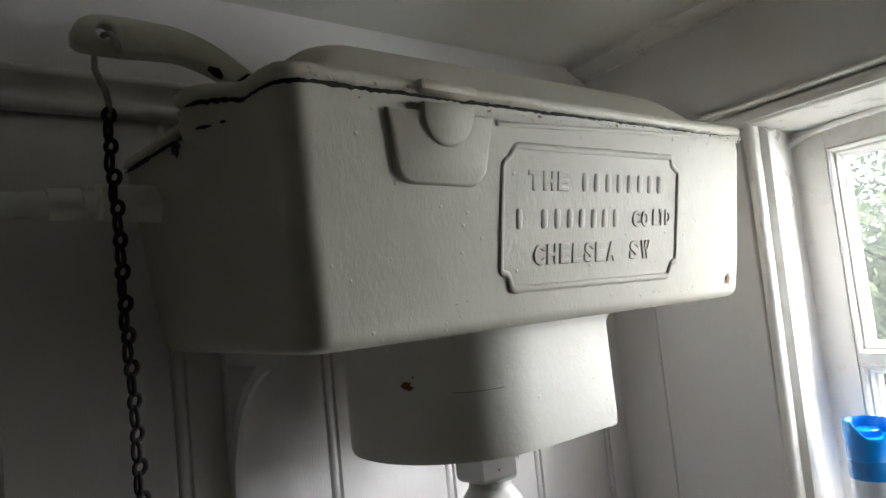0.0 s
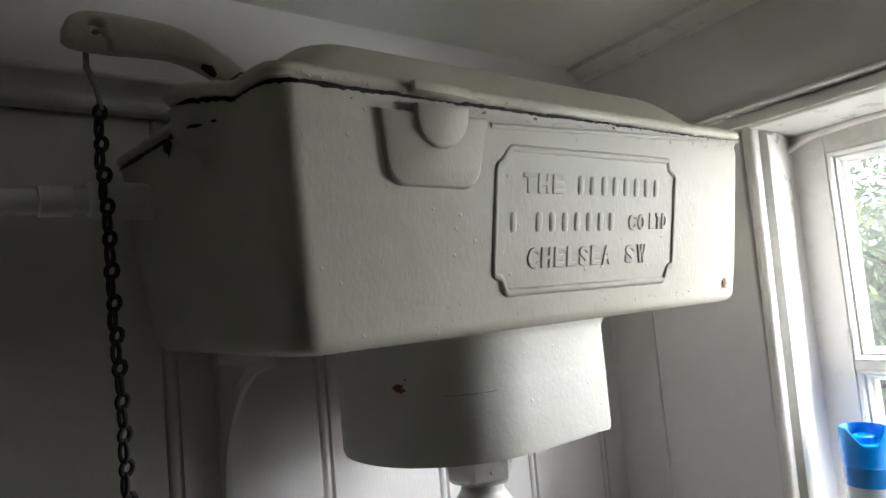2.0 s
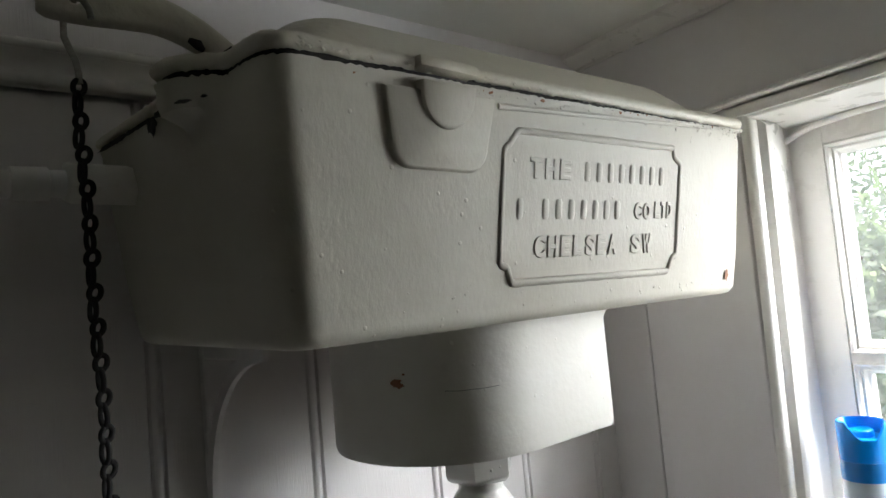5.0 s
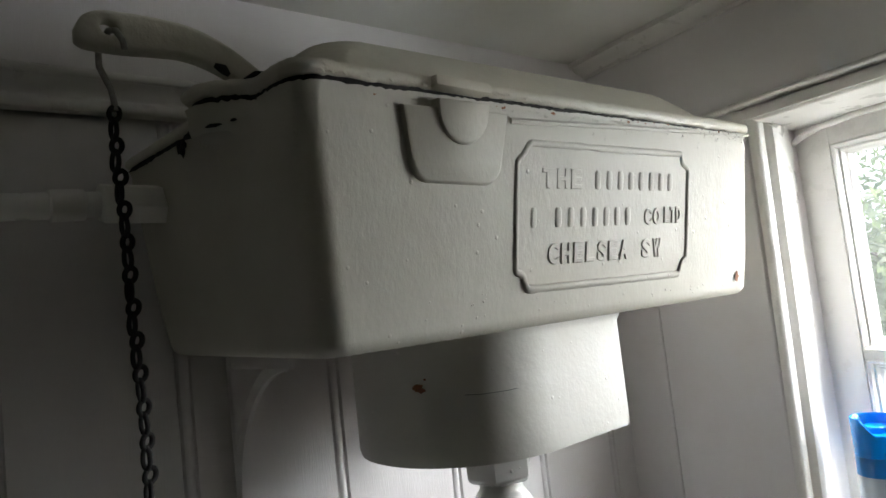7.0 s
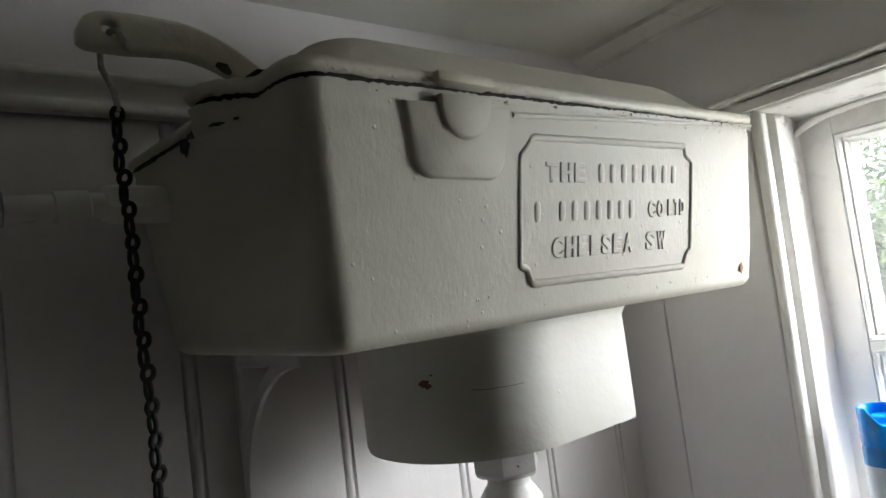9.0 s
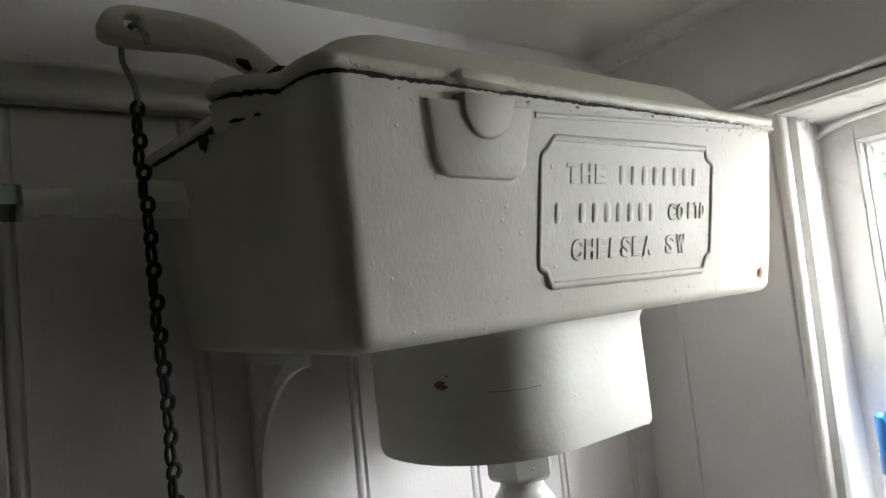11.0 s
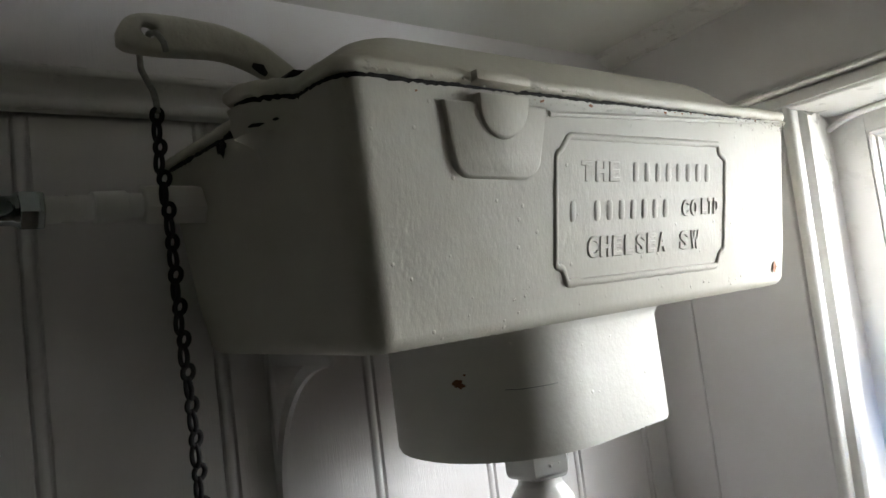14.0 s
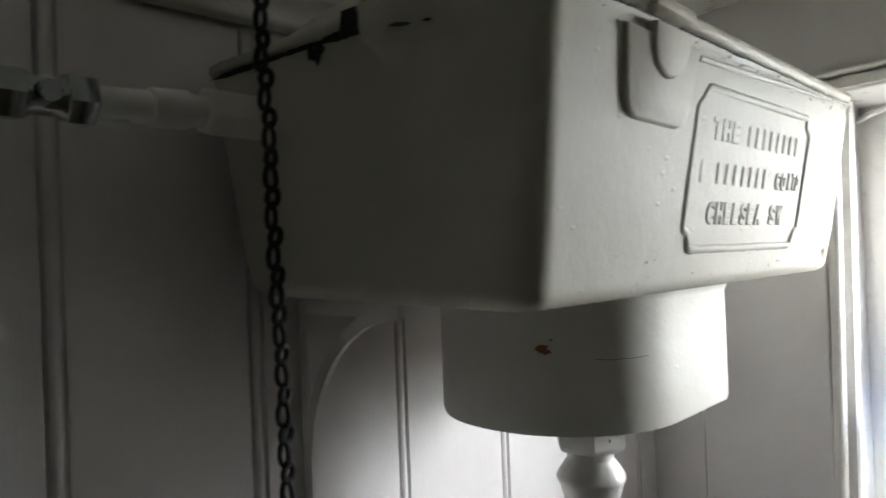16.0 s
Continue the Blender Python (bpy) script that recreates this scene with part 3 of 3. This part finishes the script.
crust("paint_crust", tank_paint, cistern, 460, 4, lambda r: -0.0010 - abs(r.gauss(0, 0.0050)), 0.0010, "lumpy crust of old paint under the gap")
crust("paint_crust", lid_paint, lid, 240, 5, lambda r: 0.0036 + r.uniform(0, 0.0055), 0.0010, "lumpy crust of old paint on the lid edge")
crust("rust_stain", rust, cistern, 60, 6, lambda r: -0.0006 - abs(r.gauss(0, 0.0012)), 0.0009, "rust showing along the gap", 4.5)
crust("dirt_specks", soot_and_shade, cistern, 70, 7, lambda r: -0.0004 - abs(r.gauss(0, 0.0026)), 0.0007, "black specks below the gap", 4.5)

# drips in the thick paint
rnd = random.Random(11)
for x, z, n in ((0.2235, 1.985, 0.012), (0.309, 1.985, 0.014), (0.263, 1.984, 0.005), (0.281, 1.984, 0.006), (0.43, 1.951, 0.006), (0.5, 2.024, 0.005), (0.444, 2.024, 0.007), (0.25, 1.995, 0.004), (0.24, 1.945, 0.003)):
    w = rnd.uniform(0.0010, 0.0016)
    pts = [(x + rnd.uniform(-0.0006, 0.0006), front_y(z - n * k / 4) + w * 0.65, z - n * k / 4) for k in range(5)]
    part("paint_drip", tube(pts, [w * 0.5, w * 0.9, w, w * 1.1, w * 0.6], 10, up=(0, 1, 0)), tank_paint, cistern, angle=80)

# grit and runs caught under the paint
rnd = random.Random(31)
spots = [(0.301 + rnd.gauss(0, 0.004), 1.913 + rnd.gauss(0, 0.003), rnd.uniform(0.0004, 0.0008)) for _ in range(5)]
spots += [(0.452, 2.0135, 0.0018), (0.512, 2.0205, 0.0016), (0.505, 2.0215, 0.0016), (0.395, 2.0105, 0.0016), (0.432, 1.950, 0.0016), (0.36, 1.9475, 0.0013)]
spots += [(rnd.uniform(0.19, 0.69), 1.892 + abs(rnd.gauss(0, 0.008)), rnd.uniform(0.0006, 0.0013)) for _ in range(26)]
spots += [(rnd.uniform(0.18, 0.33), rnd.uniform(1.91, 2.02), rnd.uniform(0.0005, 0.0010)) for _ in range(16)]
for x, z, r in spots:
    bm = bmesh.new()
    for v in bmesh.ops.create_icosphere(bm, subdivisions=2, radius=1.0)["verts"]:
        q = v.co * (1 + 0.35 * noise.noise(v.co * 1.5 + Vector((x * 500, z * 500, 0))))
        v.co = (x + q.x * r, front_y(z) + q.y * r * 0.32 + r * 0.18 - q.z * r * 0.18, z + q.z * r)
    part("paint_nib", bm, tank_paint, cistern, angle=80)

# drum-shaped well under the tank
def drum_outline(ins):
    pts, x0, x1, y0, y1 = [], 0.297 + ins, 0.514 - ins, 0.404 + ins, 0.615 - ins
    for cx, cy, r, a0 in ((x0 + 0.1, y0 + 0.1, 0.1, 180), (x1 - 0.018, y0 + 0.018, 0.018, 270), (x1 - 0.018, y1 - 0.018, 0.018, 0), (x0 + 0.1, y1 - 0.1, 0.1, 90)):
        pts += arc(cx, cy, r, a0, a0 + 90, 14)
    return pts


rings = [[(x, y, z) for x, y in drum_outline(i)] for z, i in ((ZB + 0.003, -0.005), (ZB - 0.003, -0.002), (ZB - 0.008, 0.0), (1.84, 0.0), (1.81, 0.0), (1.783, 0.0), (1.779, 0.001), (1.778, 0.004))]
drum = part("drum", loft(rings), drum_paint_lifted, cistern)
chip(0.3058, 0.4628, 1.8425, 0.0036, drum, 5, (-0.91, -0.41, 0), 1.7)
chip(0.3085, 0.4570, 1.8500, 0.0010, drum, 6, (-0.88, -0.47, 0), 1.2)
part("hairline_crack", tube([(0.397 + 0.1 * math.cos(radians(a)), 0.504 + 0.0999 * math.sin(radians(a)), 1.8345 + 0.0016 * noise.noise(Vector((a * 0.13, 0, 7)))) for a in range(226, 252)], 0.00022, 6), soot_and_shade, drum, "thin dark hairline crack")

# lever arm
arm_c = [(0.083, 2.115), (0.088, 2.118), (0.098, 2.1203), (0.115, 2.1213), (0.135, 2.1223), (0.155, 2.1223), (0.172, 2.1185), (0.188, 2.112), (0.203, 2.103), (0.222, 2.090), (0.25, 2.07)]
arm_h = [0.004, 0.0100, 0.0130, 0.0137, 0.0130, 0.0122, 0.0120, 0.012, 0.012, 0.012, 0.012]
bm = bmesh.new()
HOLE = (0.0998, 2.1150, 0.0053)
arm_c = [(-0.019 + (x + 0.019) * 0.966, 1.905 + (z - 1.905) * 0.966) for x, z in arm_c]
fine = []
for k in range(len(arm_c) - 1):
    for q in range(5):
        a0, a1, a2, a3 = (np.array([*arm_c[min(max(k + d, 0), len(arm_c) - 1)], arm_h[min(max(k + d, 0), len(arm_h) - 1)]]) for d in (-1, 0, 1, 2))
        u = q / 5
        fine.append(0.5 * (2 * a1 + (a2 - a0) * u + (2 * a0 - 5 * a1 + 4 * a2 - a3) * u * u + (3 * a1 - a0 - 3 * a2 + a3) * u ** 3))
arm_c, arm_h = [(p[0], p[1]) for p in fine], [p[2] for p in fine]
top = [(x, z + h) for (x, z), h in zip(arm_c, arm_h)]
bot = [(x, z - h) for (x, z), h in zip(arm_c, arm_h)]
pts = top + bot[::-1]
face = bm.faces.new([bm.verts.new((x, 0.487, z)) for x, z in pts])
hole_v = [bm.verts.new((HOLE[0] + HOLE[2] * math.cos(a), 0.487, HOLE[1] + HOLE[2] * math.sin(a))) for a in (k * math.pi / 8 for k in range(16))]
edges = list(face.edges) + [bm.edges.new((a, b)) for a, b in zip(hole_v, hole_v[1:] + hole_v[:1])]
bmesh.ops.delete(bm, geom=[face], context="FACES_ONLY")
bmesh.ops.triangle_fill(bm, edges=edges, use_beauty=True)
bmesh.ops.recalc_face_normals(bm, faces=bm.faces)
ret = bmesh.ops.extrude_face_region(bm, geom=bm.faces[:])
for v in ret["geom"]:
    if isinstance(v, bmesh.types.BMVert):
        v.co.y += 0.014
bmesh.ops.recalc_face_normals(bm, faces=bm.faces)
rim_edges = [e for e in bm.edges if len(e.link_faces) == 2 and e.calc_face_angle(0) > 1.0 and abs(e.verts[0].co.y - e.verts[1].co.y) < 1e-6]
bmesh.ops.bevel(bm, geom=rim_edges, offset=0.0035, segments=3, affect="EDGES", profile=0.5)
part("lever_arm", bm, lid_paint, cistern, angle=50)
part("arm_stain", tube([(0.1695, 0.4875, 2.0995), (0.1755, 0.486, 2.0965), (0.180, 0.4875, 2.0935)], [0.002, 0.004, 0.002], 8, flat=(0.4, 1)), soot_and_shade, cistern, "dark bare patch on the arm")

# ---- chain ----
chain = thing("pull_chain", (0.102, 0.491, 1.2), "dark iron jack chain hanging from the lever arm", "chain")
hook = [(0.1062, 0.4800, 2.0975), (0.1050, 0.4795, 2.1035), (0.1020, 0.4825, 2.1105), (0.0998, 0.490, 2.1130), (0.0985, 0.500, 2.110), (0.0958, 0.503, 2.102), (0.095, 0.500, 2.091), (0.0970, 0.495, 2.081), (0.099, 0.491, 2.073), (0.1002, 0.491, 2.066), (0.1006, 0.491, 2.0585)]
part("hook", tube(hook, 0.0021, 10), painted_iron, chain, "paint-daubed wire hook")
PITCH = 0.0214


def link_mesh():
    """One figure-eight link: two closed loops at right angles, with a twist between."""
    bm = bmesh.new()
    loop = [(2 * math.pi * k / 18) for k in range(19)]
    tube([(0.0008 + 0.0035 * math.sin(a), 0.0010 * math.sin(a), -0.0050 + 0.0045 * math.cos(a) + 0.0009 * math.sin(a)) for a in loop], 0.00180, 8, bm, True, up=(0, 1, 0))
    tube([(-0.0003 - 0.0012 * math.sin(a), 0.0042 * math.sin(a) * (0.35 + 0.65 * (0.5 - 0.5 * math.cos(a)) ** 0.7), -0.0152 + 0.0068 * math.cos(a)) for a in loop], 0.00160, 8, bm, True, up=(1, 0, 0))
    me = bpy.data.meshes.new("link")
    bm.to_mesh(me)
    bm.free()
    me.materials.append(iron)
    me.polygons.foreach_set("use_smooth", [True] * len(me.polygons))
    return me


link = link_mesh()
for i in range(42):
    ob = hang("link", link, chain)
    z = 2.0615 - i * PITCH
    ob.matrix_basis = pose(0.0992 + 0.0080 * i * PITCH / 0.3, 0.491 + 0.0006 * math.sin(i * 1.7), z, 0, 3 * math.sin(i * 1.3), -4 + 7 * math.sin(i * 2.1))

# ---- supply pipe and valve ----
pipe = thing("supply_pipe", (0.0, 0.58, 2.01), "white painted supply pipe running into the cistern", "pipe")


def pz(x):
    return 2.0095 + 0.05 * (x - 0.045)


part("pipe", tube([(x, 0.58, pz(x)) for x in (0.036, 0.05, 0.07, 0.09, 0.12, 0.165)], 0.0100, 20), trim_paint, pipe)
part("collar", tube([(x, 0.58, pz(x)) for x in (0.0745, 0.0755, 0.098, 0.099)], [0.0105, 0.0122, 0.0122, 0.0105], 20), trim_paint, pipe)
part("entry_nut", hexagon("x", (0.58, 2.0135), 0.0165, 0.109, 0.168, 0.3, 0.003), drum_paint_lifted, pipe)
part("pipe", tube([(x, 0.58, 2.009) for x in (LEFT, -0.3, -0.006)], 0.0092, 20), chrome, pipe, "bare metal pipe")
valve = thing("isolating_valve", (0.01, 0.58, 2.0), "small chrome isolating valve on the supply pipe", "valve")
part("nut", hexagon("x", (0.58, 2.0098), 0.0150, 0.0275, 0.0435, 0.25), chrome, valve)
part("nut", hexagon("x", (0.58, 2.0085), 0.0150, -0.010, 0.0085, 0.1), chrome, valve)
part("body", tube([(x, 0.58, 2.0092) for x in (0.004, 0.0095, 0.012, 0.024, 0.0265, 0.030)], [0.0118, 0.0122, 0.0106, 0.0106, 0.0122, 0.0118], 24), chrome, valve)
part("screw_boss", tube([(0.0185, y, 2.0105) for y in (0.575, 0.5685, 0.5667, 0.5665, 0.5695)], [0.0066, 0.0066, 0.0062, 0.0050, 0.0048], 24), chrome, valve)
part("screw", tube([(0.0185, y, 2.0105) for y in (0.5695, 0.5688)], 0.0046, 20), brass, valve, "dull brass slotted screw")
# screw slot is a black bar; its recess shade is in the colour
part("slot", box(0.0147, 0.0223, 0.5683, 0.5690, 2.0098, 2.0112), soot_and_shade, valve)

# ---- bracket ----
bracket = thing("wall_bracket", (0.234, 0.64, 1.72), "white painted iron bracket carrying the cistern", "bracket")
BX0, BX1 = 0.2315, 0.2375
part("leg", box(BX0, BX1, 0.655, BACK, 1.60, ZB - 0.002, 0.002), wall_paint, bracket)
part("top_bar", box(BX0, BX1, 0.535, 0.654, ZB - 0.014, ZB - 0.001, 0.002), wall_paint, bracket)
rings = []
for k in range(19):
    a = radians(90 * k / 18)
    ring = []
    for x, d in ((BX0 + 0.0005, 0.0), (BX1 - 0.0005, 0.0), (BX1 - 0.0005, 0.011), (BX0 + 0.0005, 0.011)):
        ring.append((x, 0.538 + (0.115 + d) * math.cos(a), 1.735 + (0.133 + d) * math.sin(a)))
    rings.append(ring)
rings.insert(0, [(x, y, 1.60) for x, y, z in rings[0]])
part("brace", loft(rings), wall_paint, bracket, angle=30)

# ---- flush pipe ----
flush = thing("flush_pipe", (0.405, 0.505, 0.0), "white painted flush pipe with a hexagonal union nut", "pipe")
FCX, FCY = 0.4155, 0.4945
union = part("union_nut", hexagon("z", (FCX, FCY), 0.0325, 1.740, 1.780, 0.674, 0.006), trim_paint, flush, "thickly painted hexagonal nut")
rnd = random.Random(21)
for _ in range(14):
    a, z, r = rnd.uniform(3.3, 6.1), rnd.uniform(1.749, 1.772), rnd.uniform(0.0008, 0.0016)
    px, py = FCX + 0.0284 * math.cos(a), FCY + 0.0284 * math.sin(a)
    part("paint_daub", tube([(px, py, z - r), (px, py, z - r * 0.4), (px, py, z + r * 0.4), (px, py, z + r)], [r * 0.4, r, r, r * 0.4], 10), trim_paint, union, angle=80)
prof = [(0.0205, 1.745), (0.0203, 1.7335), (0.0212, 1.731), (0.0235, 1.728), (0.0290, 1.7195), (0.0303, 1.7165), (0.0298, 1.7135), (0.0278, 1.7105), (0.0240, 1.697), (0.0215, 1.680), (0.0200, 1.66), (0.018, 1.64), (0.017, 1.62), (0.017, 0.0)]
part("pipe", lathe(prof, FCX, FCY, 40), trim_paint, flush, angle=50)

# ---- aerosol can on the sill ----
can = thing("aerosol_can", (0.888, 0.326, 1.488), "blue and white aerosol can with a blue cap", "can")
CX, CY, CZ, CR = 0.888, 0.326, 1.488, 0.0262
BODY_H, CAP_H = 0.182, 0.046


def on_can(angle, z, lift=0.0003):
    a = math.radians(angle)
    return (CX + (CR + lift) * math.cos(a), CY + (CR + lift) * math.sin(a), CZ + z)


part("body", lathe([(CR - 0.003, CZ), (CR, CZ + 0.003), (CR, CZ + BODY_H - 0.004), (CR - 0.001, CZ + BODY_H), (CR - 0.004, CZ + BODY_H + 0.001)], CX, CY), can_white, can)
part("shoulder_band", lathe([(CR + 0.0002, CZ + BODY_H - 0.022), (CR + 0.0002, CZ + BODY_H - 0.004), (CR - 0.0008, CZ + BODY_H + 0.0002)], CX, CY), can_blue, can, "darker blue band under the cap")
rings = []
for r, h, cut in ((CR - 0.0006, 0.0005, 0), (CR, 0.002, 0), (CR, 0.022, 0), (CR, CAP_H - 0.0012, 1), (CR - 0.0010, CAP_H, 1), (CR - 0.0024, CAP_H - 0.0004, 1), (CR - 0.0040, CAP_H - 0.0040, 0.9), (CR - 0.0060, CAP_H - 0.0170, 0.12), (0.012, CAP_H - 0.0185, 0), (0.001, CAP_H - 0.0185, 0)):
    ring = []
    for k in range(72):
        a = 2 * math.pi * k / 72
        d = abs((a - math.radians(213) + math.pi) % (2 * math.pi) - math.pi)
        notch = 0.0185 * min(max((0.98 - d) / 0.66, 0), 1) * cut
        ring.append((CX + r * math.cos(a), CY + r * math.sin(a), CZ + BODY_H + h - notch))
    rings.append(ring)
cap = part("cap", loft(rings), blue_cap, can, "bright blue plastic cap with a scooped front")
part("spray_button", tube([(CX, CY, CZ + BODY_H + h) for h in (0.024, 0.0345, 0.0360, 0.0352, 0.0345)], [0.0135, 0.0130, 0.0112, 0.0085, 0.003], 32), blue_cap, cap)
swirl = [on_can(236 + 30 * math.cos(t), 0.098 + 0.034 * math.sin(t), 0.0002) for t in (0.6 + 5.2 * k / 30 for k in range(31))]
part("swirl", tube(swirl, [0.0008 + 0.0042 * math.sin(math.pi * k / 30) for k in range(31)], 8, flat=(0.12, 1.0), up=(0, 0, 1)), can_blue, can, "blue printed swirl")
for a0, a1, z in ((232, 256, 0.111), (238, 258, 0.097), (240, 262, 0.085)):
    part("label_bar", tube([on_can(a0 + (a1 - a0) * k / 8, z, 0.0002) for k in range(9)], 0.0035 if z < 0.11 else 0.002, 6, flat=(0.1, 1.0)), ink_blue, can, "dark blue print")

# ---- cable over the window ----
cable = thing("cable", (0.92, 0.0, 2.09), "white cable bowed under the window head", "cable")
pts = [(0.943, 0.405, 2.071), (0.942, 0.402, 2.0735), (0.940, 0.385, 2.080), (0.938, 0.36, 2.0855), (0.937, 0.31, 2.089), (0.936, 0.24, 2.090), (0.936, 0.1, 2.089), (0.937, -0.07, 2.08)]
part("wire", east(tube(pts, 0.0042, 12, up=(1, 0, 0))), trim_paint, cable)

# ---- outside ----
structure("ground", box(1.2, 60, -40, 40, -0.6, -0.5), turf, "rough grass outside the window")


def tree(x, y, base, height, spread, seed, leaf):
    rnd = random.Random(seed)
    t = thing("tree", (x, y, base), "leafy green garden tree outside the window", "tree", "garden trees")
    tips = []
    bm = tube([(x, y, base), (x + 0.05, y, base + height * 0.3), (x, y + 0.1, base + height * 0.6), (x, y, base + height * 0.9)], [0.16, 0.12, 0.07, 0.02], 8)
    for i in range(9):
        a, h = rnd.uniform(0, 6.28), base + height * rnd.uniform(0.3, 0.75)
        end = Vector((x + math.cos(a) * spread * 0.7, y + math.sin(a) * spread * 0.7, h + rnd.uniform(0.2, 0.9)))
        tube([(x, y, h), (Vector((x, y, h)) + end) / 2 + Vector((0, 0, 0.15)), end], [0.05, 0.03, 0.01], 6, bm)
        tips.append(end)
    part("trunk", bm, bark, t)
    verts, faces = [], []
    for i in range(70):
        if i < 40:
            c = tips[i % len(tips)] + Vector([rnd.gauss(0, 0.35) for _ in range(3)])
        else:
            c = Vector((x, y, base + height * 0.62)) + Vector((rnd.gauss(0, spread * 0.45), rnd.gauss(0, spread * 0.45), rnd.gauss(0, height * 0.2)))
        for _ in range(75):
            p = c + Vector([rnd.gauss(0, 0.20) for _ in range(3)])
            u = Vector([rnd.gauss(0, 1) for _ in range(3)]).normalized()
            w = u.orthogonal().normalized()
            s = rnd.uniform(0.035, 0.085)
            k = len(verts)
            verts += [p - u * s, p + w * s * 0.5, p + u * s, p - w * s * 0.5]
            faces.append((k, k + 1, k + 2, k + 3))
    me = bpy.data.meshes.new("crown")
    me.from_pydata(verts, [], faces)
    me.materials.append(leaf)
    hang("crown", me, t)


tree(9.0, 3.6, -0.5, 4.2, 1.5, 1, leaf_green)
tree(11.0, 1.4, -0.5, 4.8, 1.7, 2, leaf_pale)
tree(9.5, -1.8, -0.5, 4.0, 1.5, 3, leaf_green)
tree(6.2, 1.3, -0.5, 2.5, 0.9, 5, leaf_pale)
tree(6.8, 2.3, -0.5, 2.7, 1.0, 6, leaf_green)
tree(7.2, 0.3, -0.5, 2.4, 0.9, 7, leaf_pale)
tree(12.0, 6.2, -0.5, 5.0, 1.9, 4, leaf_pale)

haze = bpy.data.materials.new("bright_sky")
haze.use_nodes = True
hb = haze.node_tree.nodes["Principled BSDF"]
socket(hb, "Emission Color", (0.93, 0.98, 1.0, 1)), socket(hb, "Emission Strength", 1.2), socket(hb, "Base Color", (0.8, 0.8, 0.8, 1))
structure("backdrop", box(30, 30.2, -40, 40, -0.5, 40), haze, "bright white summer sky beyond the garden")

# ---- boards on the walls ----
def board(axis, a0, a1, z0, z1):
    """A cladding board, beaded along one edge on the x wall, plain on the y wall; a runs along the wall."""
    prof = [(a0 + 0.0010, 0.008), (a0 + 0.0010, 0.004)]
    prof += [(a0 + 0.0060 - 0.0042 * math.cos(t), 0.0032 - 0.0036 * math.sin(t)) for t in (k * math.pi / 6 for k in range(7))]
    prof += [(a0 + 0.0108, 0.0035), (a0 + 0.0122, 0.0035), (a0 + 0.0136, 0.0), (a1 - 0.0016, 0.0), (a1 - 0.0004, 0.002), (a1 - 0.0004, 0.008)]
    if axis == "y":
        prof = [(a0 + 0.0006, 0.008), (a0 + 0.0006, 0.0015), (a0 + 0.0022, 0.0), (a1 - 0.0022, 0.0), (a1 - 0.0006, 0.0015), (a1 - 0.0006, 0.008)]
    if axis == "x":
        return sweep(prof, lambda e, a, d: (a, BACK + d, (z0, z1)[e]))
    return sweep(prof, lambda e, a, d: (SIDE + d, a, (z0, z1)[e]))


W = 0.158
for k in range(-8, 5):
    a0 = max(0.1850 + k * (W if k > 0 else 0.148), LEFT)
    a1 = min(0.1850 + (k + 1) * (W if k >= 0 else 0.148), NORTH_X1)
    part("board", board("x", a0, a1, 0.0, RAIL0 - 0.004 + 0.02 * (a0 - 0.05)), wall_paint, wall_back, angle=30)
for a0, a1 in ((0.406, 0.582), (0.582, BACK + 0.035)):
    part("board", east(board("y", a0, a1, 0.0, 2.1165)), wall_paint, wall_side, angle=30)
for k in range(9):
    part("board", east(board("y", max(FRONT, OPEN_Y0 - 0.003 - W * (k + 1)), OPEN_Y0 - 0.003 - W * k, 0.0, RAIL0 + 0.004)), wall_paint, wall_side, angle=30)
for k in range(4):
    part("board", east(board("y", OPEN_Y0 - 0.002 + 0.1295 * k, OPEN_Y0 - 0.002 + 0.1295 * (k + 1), 0.0, OPEN_Z0 - 0.021)), wall_paint, wall_side, angle=30)
